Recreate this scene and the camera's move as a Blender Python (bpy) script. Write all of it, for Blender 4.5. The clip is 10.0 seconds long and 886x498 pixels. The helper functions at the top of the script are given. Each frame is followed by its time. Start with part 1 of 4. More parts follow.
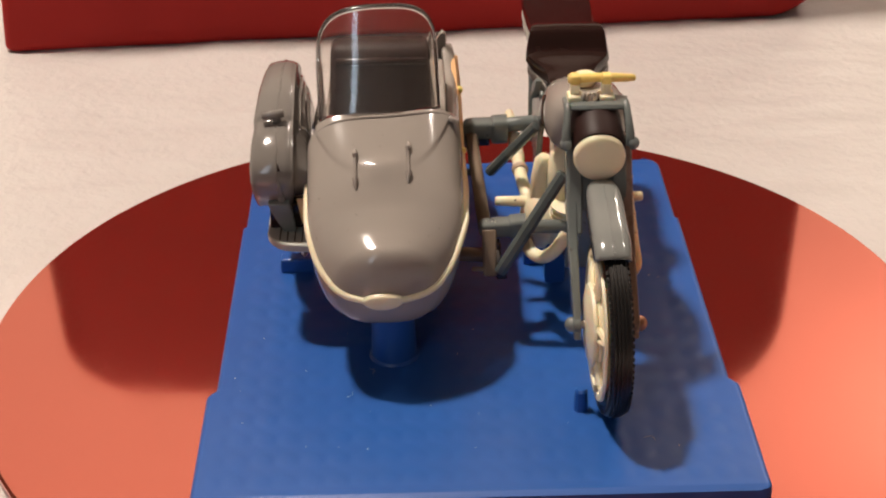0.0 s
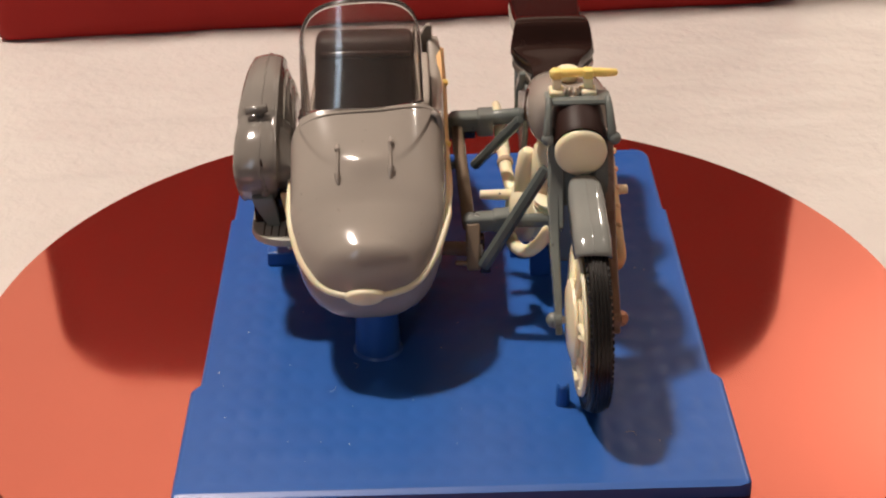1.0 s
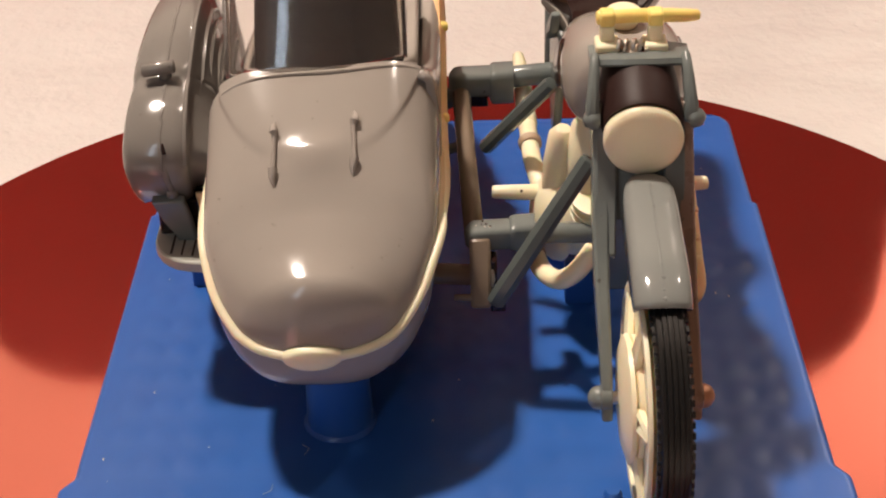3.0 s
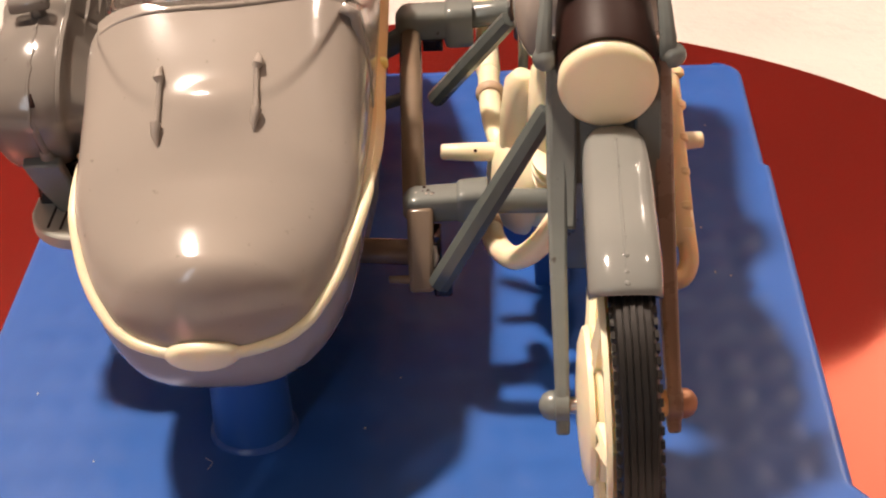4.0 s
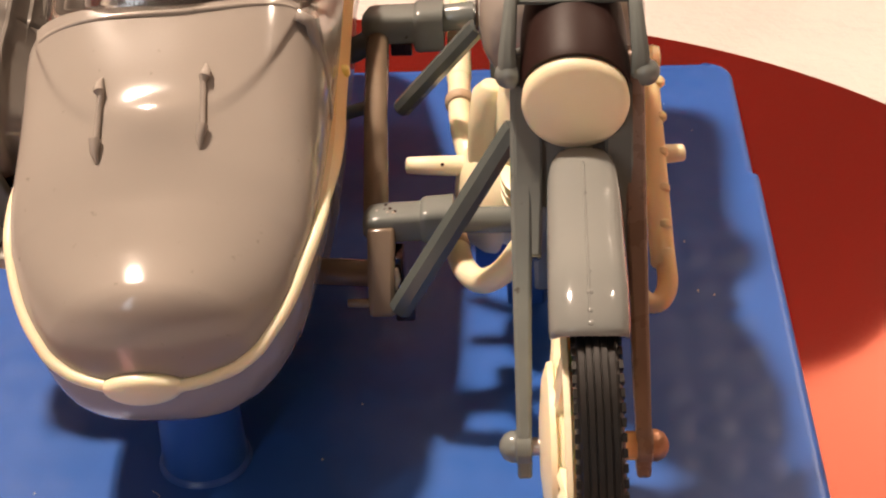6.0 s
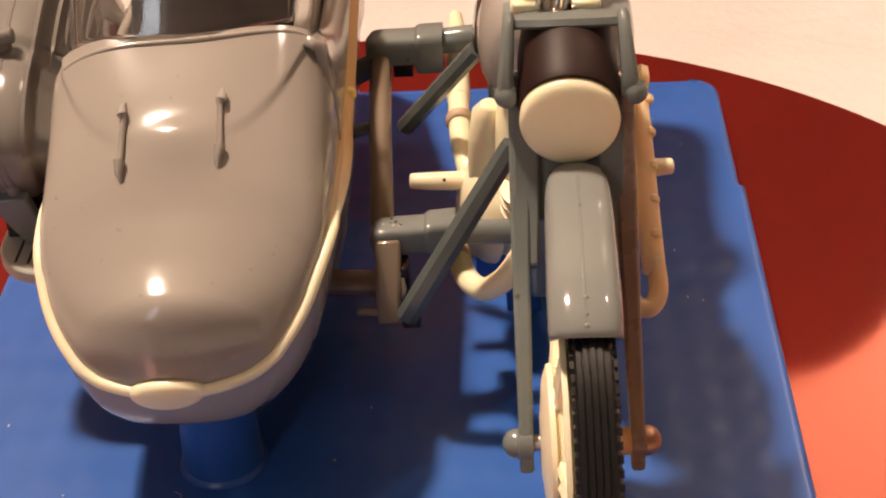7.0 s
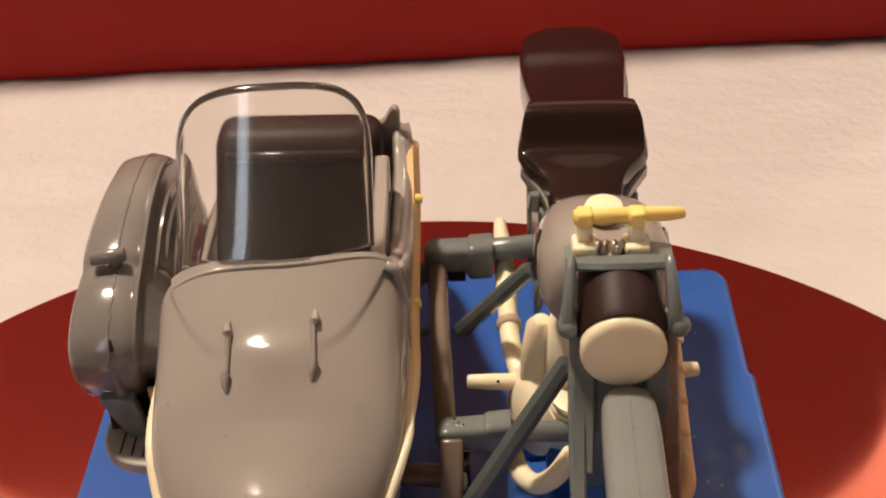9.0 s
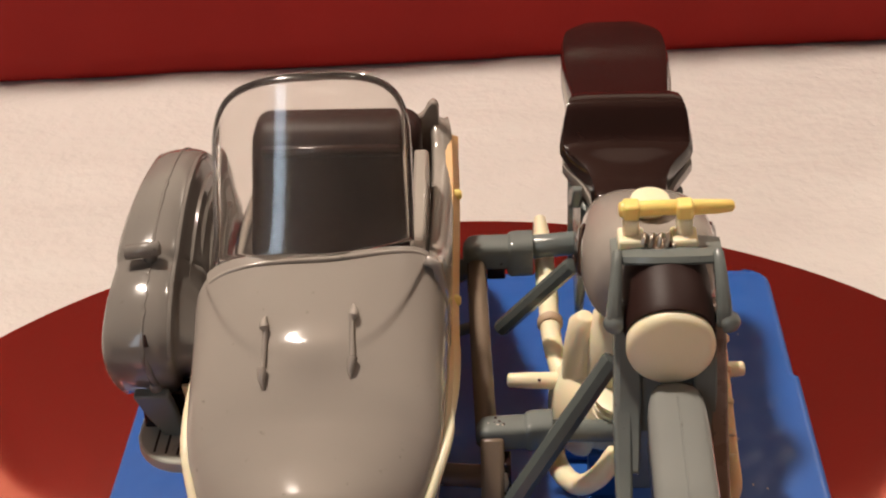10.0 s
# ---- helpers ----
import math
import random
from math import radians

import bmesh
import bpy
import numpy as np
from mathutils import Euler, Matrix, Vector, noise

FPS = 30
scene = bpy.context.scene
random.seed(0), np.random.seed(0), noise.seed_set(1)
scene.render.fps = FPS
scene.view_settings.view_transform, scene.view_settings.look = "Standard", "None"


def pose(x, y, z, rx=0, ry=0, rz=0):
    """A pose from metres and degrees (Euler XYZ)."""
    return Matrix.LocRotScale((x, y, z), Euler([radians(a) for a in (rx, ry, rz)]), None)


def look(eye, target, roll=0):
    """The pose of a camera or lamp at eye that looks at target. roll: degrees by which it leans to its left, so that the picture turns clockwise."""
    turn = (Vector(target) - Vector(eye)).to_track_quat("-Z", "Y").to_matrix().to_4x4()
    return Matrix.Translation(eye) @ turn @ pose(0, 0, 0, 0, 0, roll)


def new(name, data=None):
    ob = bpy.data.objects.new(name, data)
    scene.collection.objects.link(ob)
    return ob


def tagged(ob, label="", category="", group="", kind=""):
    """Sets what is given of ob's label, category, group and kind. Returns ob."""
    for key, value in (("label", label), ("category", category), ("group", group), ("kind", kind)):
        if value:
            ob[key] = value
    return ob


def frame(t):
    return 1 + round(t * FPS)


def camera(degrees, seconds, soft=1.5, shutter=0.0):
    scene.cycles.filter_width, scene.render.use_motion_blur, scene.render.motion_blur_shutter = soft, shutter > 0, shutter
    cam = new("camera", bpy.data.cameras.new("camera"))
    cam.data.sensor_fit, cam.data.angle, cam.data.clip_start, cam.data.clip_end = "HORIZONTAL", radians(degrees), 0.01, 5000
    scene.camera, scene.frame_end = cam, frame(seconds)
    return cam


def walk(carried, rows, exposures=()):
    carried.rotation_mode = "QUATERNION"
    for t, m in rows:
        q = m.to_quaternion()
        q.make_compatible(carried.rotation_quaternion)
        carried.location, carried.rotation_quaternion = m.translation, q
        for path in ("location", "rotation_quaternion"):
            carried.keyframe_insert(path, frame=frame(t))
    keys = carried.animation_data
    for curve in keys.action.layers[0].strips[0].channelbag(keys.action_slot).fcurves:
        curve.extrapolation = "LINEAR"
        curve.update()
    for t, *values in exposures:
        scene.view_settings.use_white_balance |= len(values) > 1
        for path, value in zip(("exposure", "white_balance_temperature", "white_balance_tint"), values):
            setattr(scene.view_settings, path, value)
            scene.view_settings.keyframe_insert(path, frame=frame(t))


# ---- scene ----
# Camera ------------------------------------------------------------------
cam = camera(29.33, 10.0, soft=2.1)


def held(x, y, z, yaw, pitch, roll):
    """A pose from millimetres and from yaw to the left, pitch upwards and roll, in degrees."""
    m = Matrix.Rotation(radians(yaw), 4, "Z") @ Matrix.Rotation(radians(90 + pitch), 4, "X") @ Matrix.Rotation(radians(roll), 4, "Z")
    return Matrix.Translation((x / 1000, y / 1000, z / 1000)) @ m


PATH = [
    (0.0, -10.72, -278.26, 184.06, -1.048, -28.826, -0.888),
    (0.5, -11.95, -274.63, 192.25, -1.356, -30.238, -0.893),
    (1.0, -4.52, -276.99, 187.41, -0.493, -29.632, -1.236),
    (1.5, -4.53, -277.37, 184.92, -0.565, -29.404, -1.041),
    (2.0, -6.08, -278.64, 191.31, -0.613, -29.995, -0.775),
    (2.5, 0.10, -261.01, 172.31, 0.230, -28.890, -1.260),
    (2.7, 1.09, -222.80, 160.41, 0.430, -30.579, -1.404),
    (3.8, 13.76, -137.21, 122.72, 3.556, -33.191, -3.263),
    (4.0, 16.24, -138.24, 122.30, 3.431, -33.103, -3.282),
    (4.5, 20.48, -130.21, 116.13, 4.063, -33.098, -3.988),
    (5.0, 20.21, -128.75, 115.81, 3.679, -33.024, -3.794),
    (5.5, 21.52, -126.41, 114.18, 4.130, -32.876, -4.090),
    (5.7, 20.93, -123.80, 118.79, 3.926, -34.291, -3.066),
    (6.8, 20.77, -135.03, 122.60, 3.757, -32.992, -3.993),
    (7.0, 20.33, -135.05, 126.26, 3.585, -33.576, -3.763),
    (7.5, 19.67, -136.91, 134.68, 3.546, -32.975, -3.486),
    (8.0, 16.14, -143.35, 143.68, 2.808, -31.746, -2.540),
    (8.5, 12.95, -145.10, 147.29, 2.587, -31.891, -2.388),
    (9.0, 9.49, -149.68, 152.55, 1.829, -30.537, -1.989),
    (9.5, 9.20, -150.04, 151.67, 2.538, -29.854, -2.684),
    (10.0, 7.55, -146.85, 148.41, 2.858, -30.092, -2.353),
]
walk(cam, [(t, held(*row)) for t, *row in PATH], exposures=[(0, -0.04, 6300, 13), (2.5, -0.05, 6300, 13), (3.8, 0.58, 6800, 17.5), (5.7, 0.54, 7150, 19), (7.0, 0.36, 7400, 20), (8.0, 0.05, 7350, 18.5), (9.0, 0.0, 6850, 15.5), (10.0, 0.0, 6400, 12.5)])

# Light -------------------------------------------------------------------
MM = 0.001
world = bpy.data.worlds.new("world")
scene.world = world
world.use_nodes = True
world.node_tree.nodes["Background"].inputs["Color"].default_value = (1.0, 0.82, 0.62, 1)
world.node_tree.nodes["Background"].inputs["Strength"].default_value = 0.25


def lamp(name, place, radius, watts, colour):
    data = bpy.data.lights.new(name, "POINT")
    data.shadow_soft_size, data.energy, data.color = radius, watts, colour
    ob = new(name, data)
    ob.location = place
    return ob


WARM = (1.0, 0.86, 0.71)
# A hanging lamp of three bulbs over the table and a weaker bulb beside it.
lamp("lamp_bulb", (-0.312, 0.206, 0.94), 0.021, 16.5, WARM)
lamp("lamp_bulb", (-0.277, 0.186, 0.94), 0.021, 16.5, WARM)
lamp("lamp_bulb", (-0.277, 0.226, 0.94), 0.021, 16.5, WARM)
lamp("side_bulb", (0.52, 0.27, 0.86), 0.02, 4.2, WARM)
# Unseen fill lamp, added to brighten the wall and the right side.
lamp("wall_fill", (0.52, 0.88, 0.76), 0.02, 5.2, WARM)
# Cool evening light through the window behind the camera.
sky = bpy.data.lights.new("window_light", "AREA")
sky.shape, sky.size, sky.size_y, sky.energy, sky.color = "RECTANGLE", 0.22, 1.20, 3.6, (0.70, 0.86, 1.0)
window_light = new("window_light", sky)
window_light.matrix_world = look((-0.60, -1.49, 1.02), (-0.60, 0, 1.02))


# Materials ---------------------------------------------------------------
def mat(name, colour, rough=0.4, metal=0.0, spec=0.5, grain=0.0, grain_size=0.4, tone=0.12, tone_size=6.0, coat=0.0, sub=0.0, sub_col=None, trans=0.0, rough_var=0.05, specks=0.0, fade=None):
    """A plastic, cloth or metal: colour with two scales of variation, uneven gloss and a fine relief. Sizes in millimetres."""
    m = bpy.data.materials.new(name)
    m.use_nodes = True
    nt = m.node_tree
    b = nt.nodes["Principled BSDF"]
    tc = nt.nodes.new("ShaderNodeTexCoord")
    geo = nt.nodes.new("ShaderNodeNewGeometry")

    def tex(size, detail):
        n = nt.nodes.new("ShaderNodeTexNoise")
        n.inputs["Scale"].default_value = 1000.0 / size
        n.inputs["Detail"].default_value = detail
        nt.links.new(geo.outputs["Position"], n.inputs["Vector"])
        return n

    big, small = tex(tone_size, 4), tex(grain_size, 3)
    mix = nt.nodes.new("ShaderNodeMix")
    mix.data_type = "RGBA"
    mix.inputs["A"].default_value = (*[c * (1 - tone) for c in colour], 1)
    mix.inputs["B"].default_value = (*[min(1, c * (1 + tone)) for c in colour], 1)
    nt.links.new(big.outputs["Fac"], mix.inputs["Factor"])
    if fade:
        # A second colour that takes over along the length, between two places.
        split, along, tinted = nt.nodes.new("ShaderNodeSeparateXYZ"), nt.nodes.new("ShaderNodeMapRange"), nt.nodes.new("ShaderNodeMix")
        nt.links.new(geo.outputs["Position"], split.inputs["Vector"])
        along.inputs["From Min"].default_value, along.inputs["From Max"].default_value = fade[1] * MM, fade[2] * MM
        nt.links.new(split.outputs["Y"], along.inputs["Value"])
        tinted.data_type = "RGBA"
        tinted.inputs["B"].default_value = (*fade[0], 1)
        nt.links.new(along.outputs["Result"], tinted.inputs["Factor"])
        nt.links.new(mix.outputs["Result"], tinted.inputs["A"])
        mix = tinted
    if specks:
        dirt = nt.nodes.new("ShaderNodeMapRange")
        dirt.inputs["From Min"].default_value, dirt.inputs["From Max"].default_value = 0.70, 0.76
        dirt.inputs["To Max"].default_value = specks
        nt.links.new(tex(1.3, 3).outputs["Fac"], dirt.inputs["Value"])
        worn = nt.nodes.new("ShaderNodeMix")
        worn.data_type = "RGBA"
        worn.inputs["B"].default_value = (0.05, 0.04, 0.03, 1)
        nt.links.new(dirt.outputs["Result"], worn.inputs["Factor"])
        nt.links.new(mix.outputs["Result"], worn.inputs["A"])
        mix = worn
    nt.links.new(mix.outputs["Result"], b.inputs["Base Color"])
    ramp = nt.nodes.new("ShaderNodeMapRange")
    ramp.inputs["To Min"].default_value, ramp.inputs["To Max"].default_value = max(0.02, rough - rough_var), rough + rough_var
    nt.links.new(tex(tone_size * 0.35, 5).outputs["Fac"], ramp.inputs["Value"])
    nt.links.new(ramp.outputs["Result"], b.inputs["Roughness"])
    b.inputs["Metallic"].default_value = metal
    b.inputs["Specular IOR Level"].default_value = spec
    b.inputs["Coat Weight"].default_value = coat
    b.inputs["Coat Roughness"].default_value = 0.08
    b.inputs["Transmission Weight"].default_value = trans
    if sub:
        b.inputs["Subsurface Weight"].default_value = sub
        b.inputs["Subsurface Radius"].default_value = (0.003, 0.0016, 0.0009) if sub_col is None else sub_col
        b.inputs["Subsurface Scale"].default_value = 1.0
    if grain:
        bump = nt.nodes.new("ShaderNodeBump")
        bump.inputs["Distance"].default_value = grain * MM
        bump.inputs["Strength"].default_value = 1.0
        nt.links.new(small.outputs["Fac"], bump.inputs["Height"])
        nt.links.new(bump.outputs["Normal"], b.inputs["Normal"])
    return m


GREY = mat("grey_plastic", (0.315, 0.280, 0.247), 0.13, grain=0.015, grain_size=1.6, tone=0.07, tone_size=14, specks=0.25)
MUD = mat("dark_grey_plastic", (0.200, 0.209, 0.196), 0.12, grain=0.015, grain_size=1.6, tone=0.08, tone_size=10, specks=0.35)
GUARD = mat("brown_grey_plastic", (0.190, 0.174, 0.156), 0.12, grain=0.015, grain_size=1.6, tone=0.08, tone_size=10, specks=0.35)
FRAME = mat("slate_plastic", (0.152, 0.170, 0.160), 0.24, grain=0.03, grain_size=1.2, tone=0.16, tone_size=5, specks=0.7)
CREAM = mat("cream_plastic", (0.85, 0.75, 0.52), 0.38, grain=0.012, grain_size=1.0, tone=0.05, tone_size=5, sub=0.25)
YELLOW = mat("yellowed_plastic", (0.93, 0.67, 0.20), 0.40, grain=0.012, grain_size=0.8, tone=0.14, tone_size=3.5, sub=0.2)
# Cream of the side pipe, with warm red bounce light put into its colour.
BOUNCE_CREAM = mat("bounce_lit_cream_plastic", (0.95, 0.64, 0.37), 0.40, grain=0.012, grain_size=0.8, tone=0.10, tone_size=4, sub=0.5)
ORANGE = mat("orange_tan_plastic", (0.82, 0.50, 0.25), 0.42, grain=0.012, grain_size=0.8, tone=0.12, tone_size=4, sub=0.2)
# The side band's orange end is red bounce light put into its colour.
BAND = mat("bounce_fade_plastic", (0.85, 0.74, 0.51), 0.40, grain=0.012, grain_size=0.8, tone=0.08, tone_size=4, sub=0.2, fade=((0.74, 0.43, 0.19), 12.0, 34.0))
ROD = mat("bronze_grey_plastic", (0.175, 0.130, 0.092), 0.24, grain=0.02, grain_size=1.4, tone=0.18, tone_size=5, specks=0.5)
STRUT = mat("dark_slate_plastic", (0.084, 0.098, 0.094), 0.22, grain=0.03, grain_size=1.2, tone=0.18, tone_size=5, specks=0.5)
BROWNED = mat("browned_plastic", (0.46, 0.33, 0.22), 0.45, grain=0.02, grain_size=0.8, tone=0.15, tone_size=2.5)
# Right fork leg: red bounce light and shade painted in as brown.
BOUNCE_LEG = mat("bounce_tinged_plastic", (0.25, 0.165, 0.125), 0.28, grain=0.03, grain_size=1.2, tone=0.16, tone_size=5, specks=0.5)
STEP = mat("pale_green_grey_plastic", (0.36, 0.365, 0.32), 0.35, grain=0.03, grain_size=0.9, tone=0.1, tone_size=4, specks=0.3)
SEAT = mat("black_brown_plastic", (0.020, 0.009, 0.008), 0.10, spec=0.42, grain=0.006, grain_size=1.3, tone=0.2, tone_size=9)
SHELL = mat("dark_brown_plastic", (0.024, 0.010, 0.008), 0.5, spec=0.22, grain=0.02, grain_size=0.9, tone=0.2, tone_size=4)
RUBBER = mat("black_rubber", (0.007, 0.0065, 0.006), 0.37, grain=0.02, grain_size=0.5, tone=0.25, tone_size=4)
BLUE = mat("blue_plastic", (0.018, 0.092, 0.345), 0.35, spec=0.48, grain=0.005, grain_size=1.5, tone=0.10, tone_size=12)
STEEL = mat("dull_steel", (0.55, 0.50, 0.44), 0.35, metal=1.0, grain=0.03, grain_size=0.5, tone=0.2, tone_size=1.5)
COPPER = mat("browned_rivet", (0.50, 0.26, 0.16), 0.45, metal=0.7, grain=0.04, grain_size=0.6, tone=0.25, tone_size=1.5)
RED_DISC = mat("red_lacquered_metal", (0.79, 0.235, 0.175), 0.07, metal=0.96, grain=0.0015, grain_size=1.2, tone=0.04, tone_size=30, rough_var=0.03)
RED_BOX = mat("red_leatherette", (0.37, 0.017, 0.013), 0.6, spec=0.2, grain=0.05, grain_size=1.2, tone=0.12, tone_size=25)
CLOTH = mat("white_fleece", (0.570, 0.535, 0.505), 0.34, spec=0.5, grain=0.6, grain_size=3.6, tone=0.05, tone_size=18)
WALL = mat("beige_wall_paint", (0.50, 0.435, 0.375), 0.8, grain=0.5, grain_size=8, tone=0.04, tone_size=300)
FLOOR = mat("brown_floor", (0.25, 0.15, 0.09), 0.5, grain=0.3, grain_size=20, tone=0.2, tone_size=200)
GLASS = mat("clear_acrylic", (0.96, 0.94, 0.91), 0.03, trans=0.975, tone=0.0, rough_var=0.02)
DARK_ROOM = mat("dark_unseen_room", (0.16, 0.10, 0.065), 0.55, grain=0.5, grain_size=15, tone=0.2, tone_size=200)
GLASS.node_tree.nodes["Principled BSDF"].inputs["IOR"].default_value = 1.45
GLASS.node_tree.nodes["Principled BSDF"].inputs["Coat Weight"].default_value = 0.28
GLASS.node_tree.nodes["Principled BSDF"].inputs["Coat Roughness"].default_value = 0.15
GLASS.node_tree.nodes["Principled BSDF"].inputs["Specular IOR Level"].default_value = 0.2
GLASS.node_tree.nodes["Principled BSDF"].inputs["Coat IOR"].default_value = 1.6


# Builders (millimetres) ----------------------------------------------------
def thing(name, x, y, z, label, category, group="", kind=""):
    ob = new(name)
    ob.location = (x * MM, y * MM, z * MM)
    ob.empty_display_size = 0.01
    return tagged(ob, label, category, group, kind)


def place_of(ob):
    p = Vector((0, 0, 0))
    while ob:
        p += ob.location
        ob = ob.parent
    return p


def part(name, bm, material, parent=None, label="", smooth=40, solid=0.0, bevel=0.0):
    """Links a bmesh, in millimetres of the world, as one mesh under its thing or part."""
    bmesh.ops.recalc_face_normals(bm, faces=bm.faces)
    me = bpy.data.meshes.new(name)
    origin = place_of(parent) if parent else Vector((0, 0, 0))
    for v in bm.verts:
        v.co = v.co * MM - origin
    for f in bm.faces:
        f.smooth = True
    for e in bm.edges:
        if len(e.link_faces) == 2 and e.calc_face_angle(0) > radians(smooth):
            e.smooth = False
    bm.to_mesh(me)
    bm.free()
    me.materials.append(material)
    ob = new(name, me)
    ob.parent = parent
    if label:
        ob["label"] = label
    if solid:
        s = ob.modifiers.new("thickness", "SOLIDIFY")
        s.thickness, s.offset = solid * MM, 0
    if bevel:
        s = ob.modifiers.new("worn_edge", "BEVEL")
        s.width, s.segments, s.limit_method, s.angle_limit = bevel * MM, 2, "ANGLE", radians(35)
    return ob


def loft(rings, closed=True, caps=True, bm=None):
    """A skin over rings of points."""
    bm = bm or bmesh.new()
    rows = [[bm.verts.new(p) for p in ring] for ring in rings]
    n = len(rows[0])
    for a, b in zip(rows, rows[1:]):
        for i in range(n if closed else n - 1):
            j = (i + 1) % n
            bm.faces.new((a[i], a[j], b[j], b[i]))
    if caps and closed:
        bm.faces.new(rows[0])
        bm.faces.new(rows[-1])
    return bm


def tube(points, radius, n=14, bm=None, flat=1.0, round_ends=True):
    """A round rod through points; radius one number or one for each point."""
    pts = [Vector(p) for p in points]
    rad = list(radius) if isinstance(radius, (list, tuple)) else [radius] * len(pts)
    if round_ends:
        d0, d1 = (pts[1] - pts[0]).normalized(), (pts[-1] - pts[-2]).normalized()
        r0, r1 = rad[0], rad[-1]
        pts = [pts[0] - d0 * r0 * 0.30, pts[0] - d0 * r0 * 0.2, *pts, pts[-1] + d1 * r1 * 0.2, pts[-1] + d1 * r1 * 0.30]
        rad = [r0 * 0.6, r0 * 0.88, *rad, r1 * 0.88, r1 * 0.6]
    rings, side = [], None
    for i, p in enumerate(pts):
        d = (pts[min(i + 1, len(pts) - 1)] - pts[max(i - 1, 0)]).normalized()
        if side is None:
            side = d.cross(Vector((0, 0, 1)) if abs(d.z) < 0.9 else Vector((0, 1, 0))).normalized()
        side = (side - d * side.dot(d)).normalized()
        up = d.cross(side)
        rings.append([p + rad[i] * (math.cos(a) * side + flat * math.sin(a) * up) for a in (2 * math.pi * k / n for k in range(n))])
    return loft(rings, bm=bm)


def curve(points, steps=6):
    """Points along a smooth line through the given ones."""
    p = [Vector(q) for q in points]
    p = [2 * p[0] - p[1], *p, 2 * p[-1] - p[-2]]
    out = []
    for a, b, c, d in zip(p, p[1:], p[2:], p[3:]):
        for k in range(steps):
            t = k / steps
            out.append(0.5 * (2 * b + (c - a) * t + (2 * a - 5 * b + 4 * c - d) * t * t + (3 * b - a - 3 * c + d) * t**3))
    return out + [p[-2]]


def lathe(profile, centre, axis, n=32, bm=None):
    """A turned body: profile rows of (distance along the axis, radius)."""
    axis = Vector(axis).normalized()
    side = axis.cross(Vector((0, 0, 1)) if abs(axis.z) < 0.9 else Vector((0, 1, 0))).normalized()
    up = axis.cross(side)
    c = Vector(centre)
    return loft([[c + axis * h + max(r, 0.01) * (math.cos(a) * side + math.sin(a) * up) for a in (2 * math.pi * k / n for k in range(n))] for h, r in profile], bm=bm)


def block(x0, x1, y0, y1, z0, z1, bm=None):
    bm = bm or bmesh.new()
    v = [bm.verts.new((x, y, z)) for z in (z0, z1) for y in (y0, y1) for x in (x0, x1)]
    for f in ((0, 2, 3, 1), (4, 5, 7, 6), (0, 1, 5, 4), (2, 6, 7, 3), (0, 4, 6, 2), (1, 3, 7, 5)):
        bm.faces.new([v[i] for i in f])
    return bm


def beam(points, wide, deep, bm=None):
    """A flat bar through points in the y-z plane: wide along x, deep across; numbers or one for each point."""
    pts = [Vector(p) for p in points]
    w = wide if isinstance(wide, (list, tuple)) else [wide] * len(pts)
    h = deep if isinstance(deep, (list, tuple)) else [deep] * len(pts)
    rings = []
    for i, p in enumerate(pts):
        d = (pts[min(i + 1, len(pts) - 1)] - pts[max(i - 1, 0)]).normalized()
        side = Vector((1, 0, 0))
        up = d.cross(side).normalized()
        rings.append([p + side * (sx * w[i] / 2) + up * (sy * h[i] / 2) for sx, sy in ((-1, -1), (1, -1), (1, 1), (-1, 1))])
    return loft(rings, bm=bm)


def lerp(v, table):
    xs = [r[0] for r in table]
    return [float(np.interp(v, xs, [r[k] for r in table])) for k in range(1, len(table[0]))]


def smooth_table(table, step=1.0):
    """A table of rows made finer by a smooth curve."""
    t = np.array(table, float)
    out, n = [], len(t)
    for i in range(n - 1):
        a, b, c, d = t[max(i - 1, 0)], t[i], t[i + 1], t[min(i + 2, n - 1)]
        k = max(1, int(abs(c[0] - b[0]) / step))
        for j in range(k):
            s = j / k
            out.append(0.5 * (2 * b + (c - a) * s + (2 * a - 5 * b + 4 * c - d) * s * s + (3 * b - a - 3 * c + d) * s**3))
    return [tuple(r) for r in out] + [tuple(t[-1])]

# Room and table ------------------------------------------------------------
def slab(name, x0, x1, y0, y1, z0, z1, material, label, category):
    ob = part(name, block(x0, x1, y0, y1, z0, z1), material, None)
    return tagged(ob, label, category, kind="structure")


slab("floor", -1800, 1800, -1500, 1100, -790, -760, FLOOR, "brown floor of the room", "floor")
# Ceiling and brown walls are unseen, added dark to hold down fill light.
slab("ceiling", -1800, 1800, -1500, 1100, 1700, 1730, DARK_ROOM, "unseen ceiling, dark brown to limit fill light", "ceiling")
slab("wall_north", -1800, 1800, 1100, 1130, -760, 1700, WALL, "beige painted wall", "wall")
# The south wall leaves an opening for the window.
slab("wall_south", -1800, -1080, -1530, -1500, -760, 1700, DARK_ROOM, "unseen wall, dark brown to limit fill light", "wall")
slab("wall_south_east", -420, 1800, -1530, -1500, -760, 1700, DARK_ROOM, "unseen wall, dark brown to limit fill light", "wall")
slab("wall_south_low", -1080, -420, -1530, -1500, -760, 400, DARK_ROOM, "unseen wall, dark brown to limit fill light", "wall")
slab("wall_south_top", -1080, -420, -1530, -1500, 1640, 1700, DARK_ROOM, "unseen wall, dark brown to limit fill light", "wall")


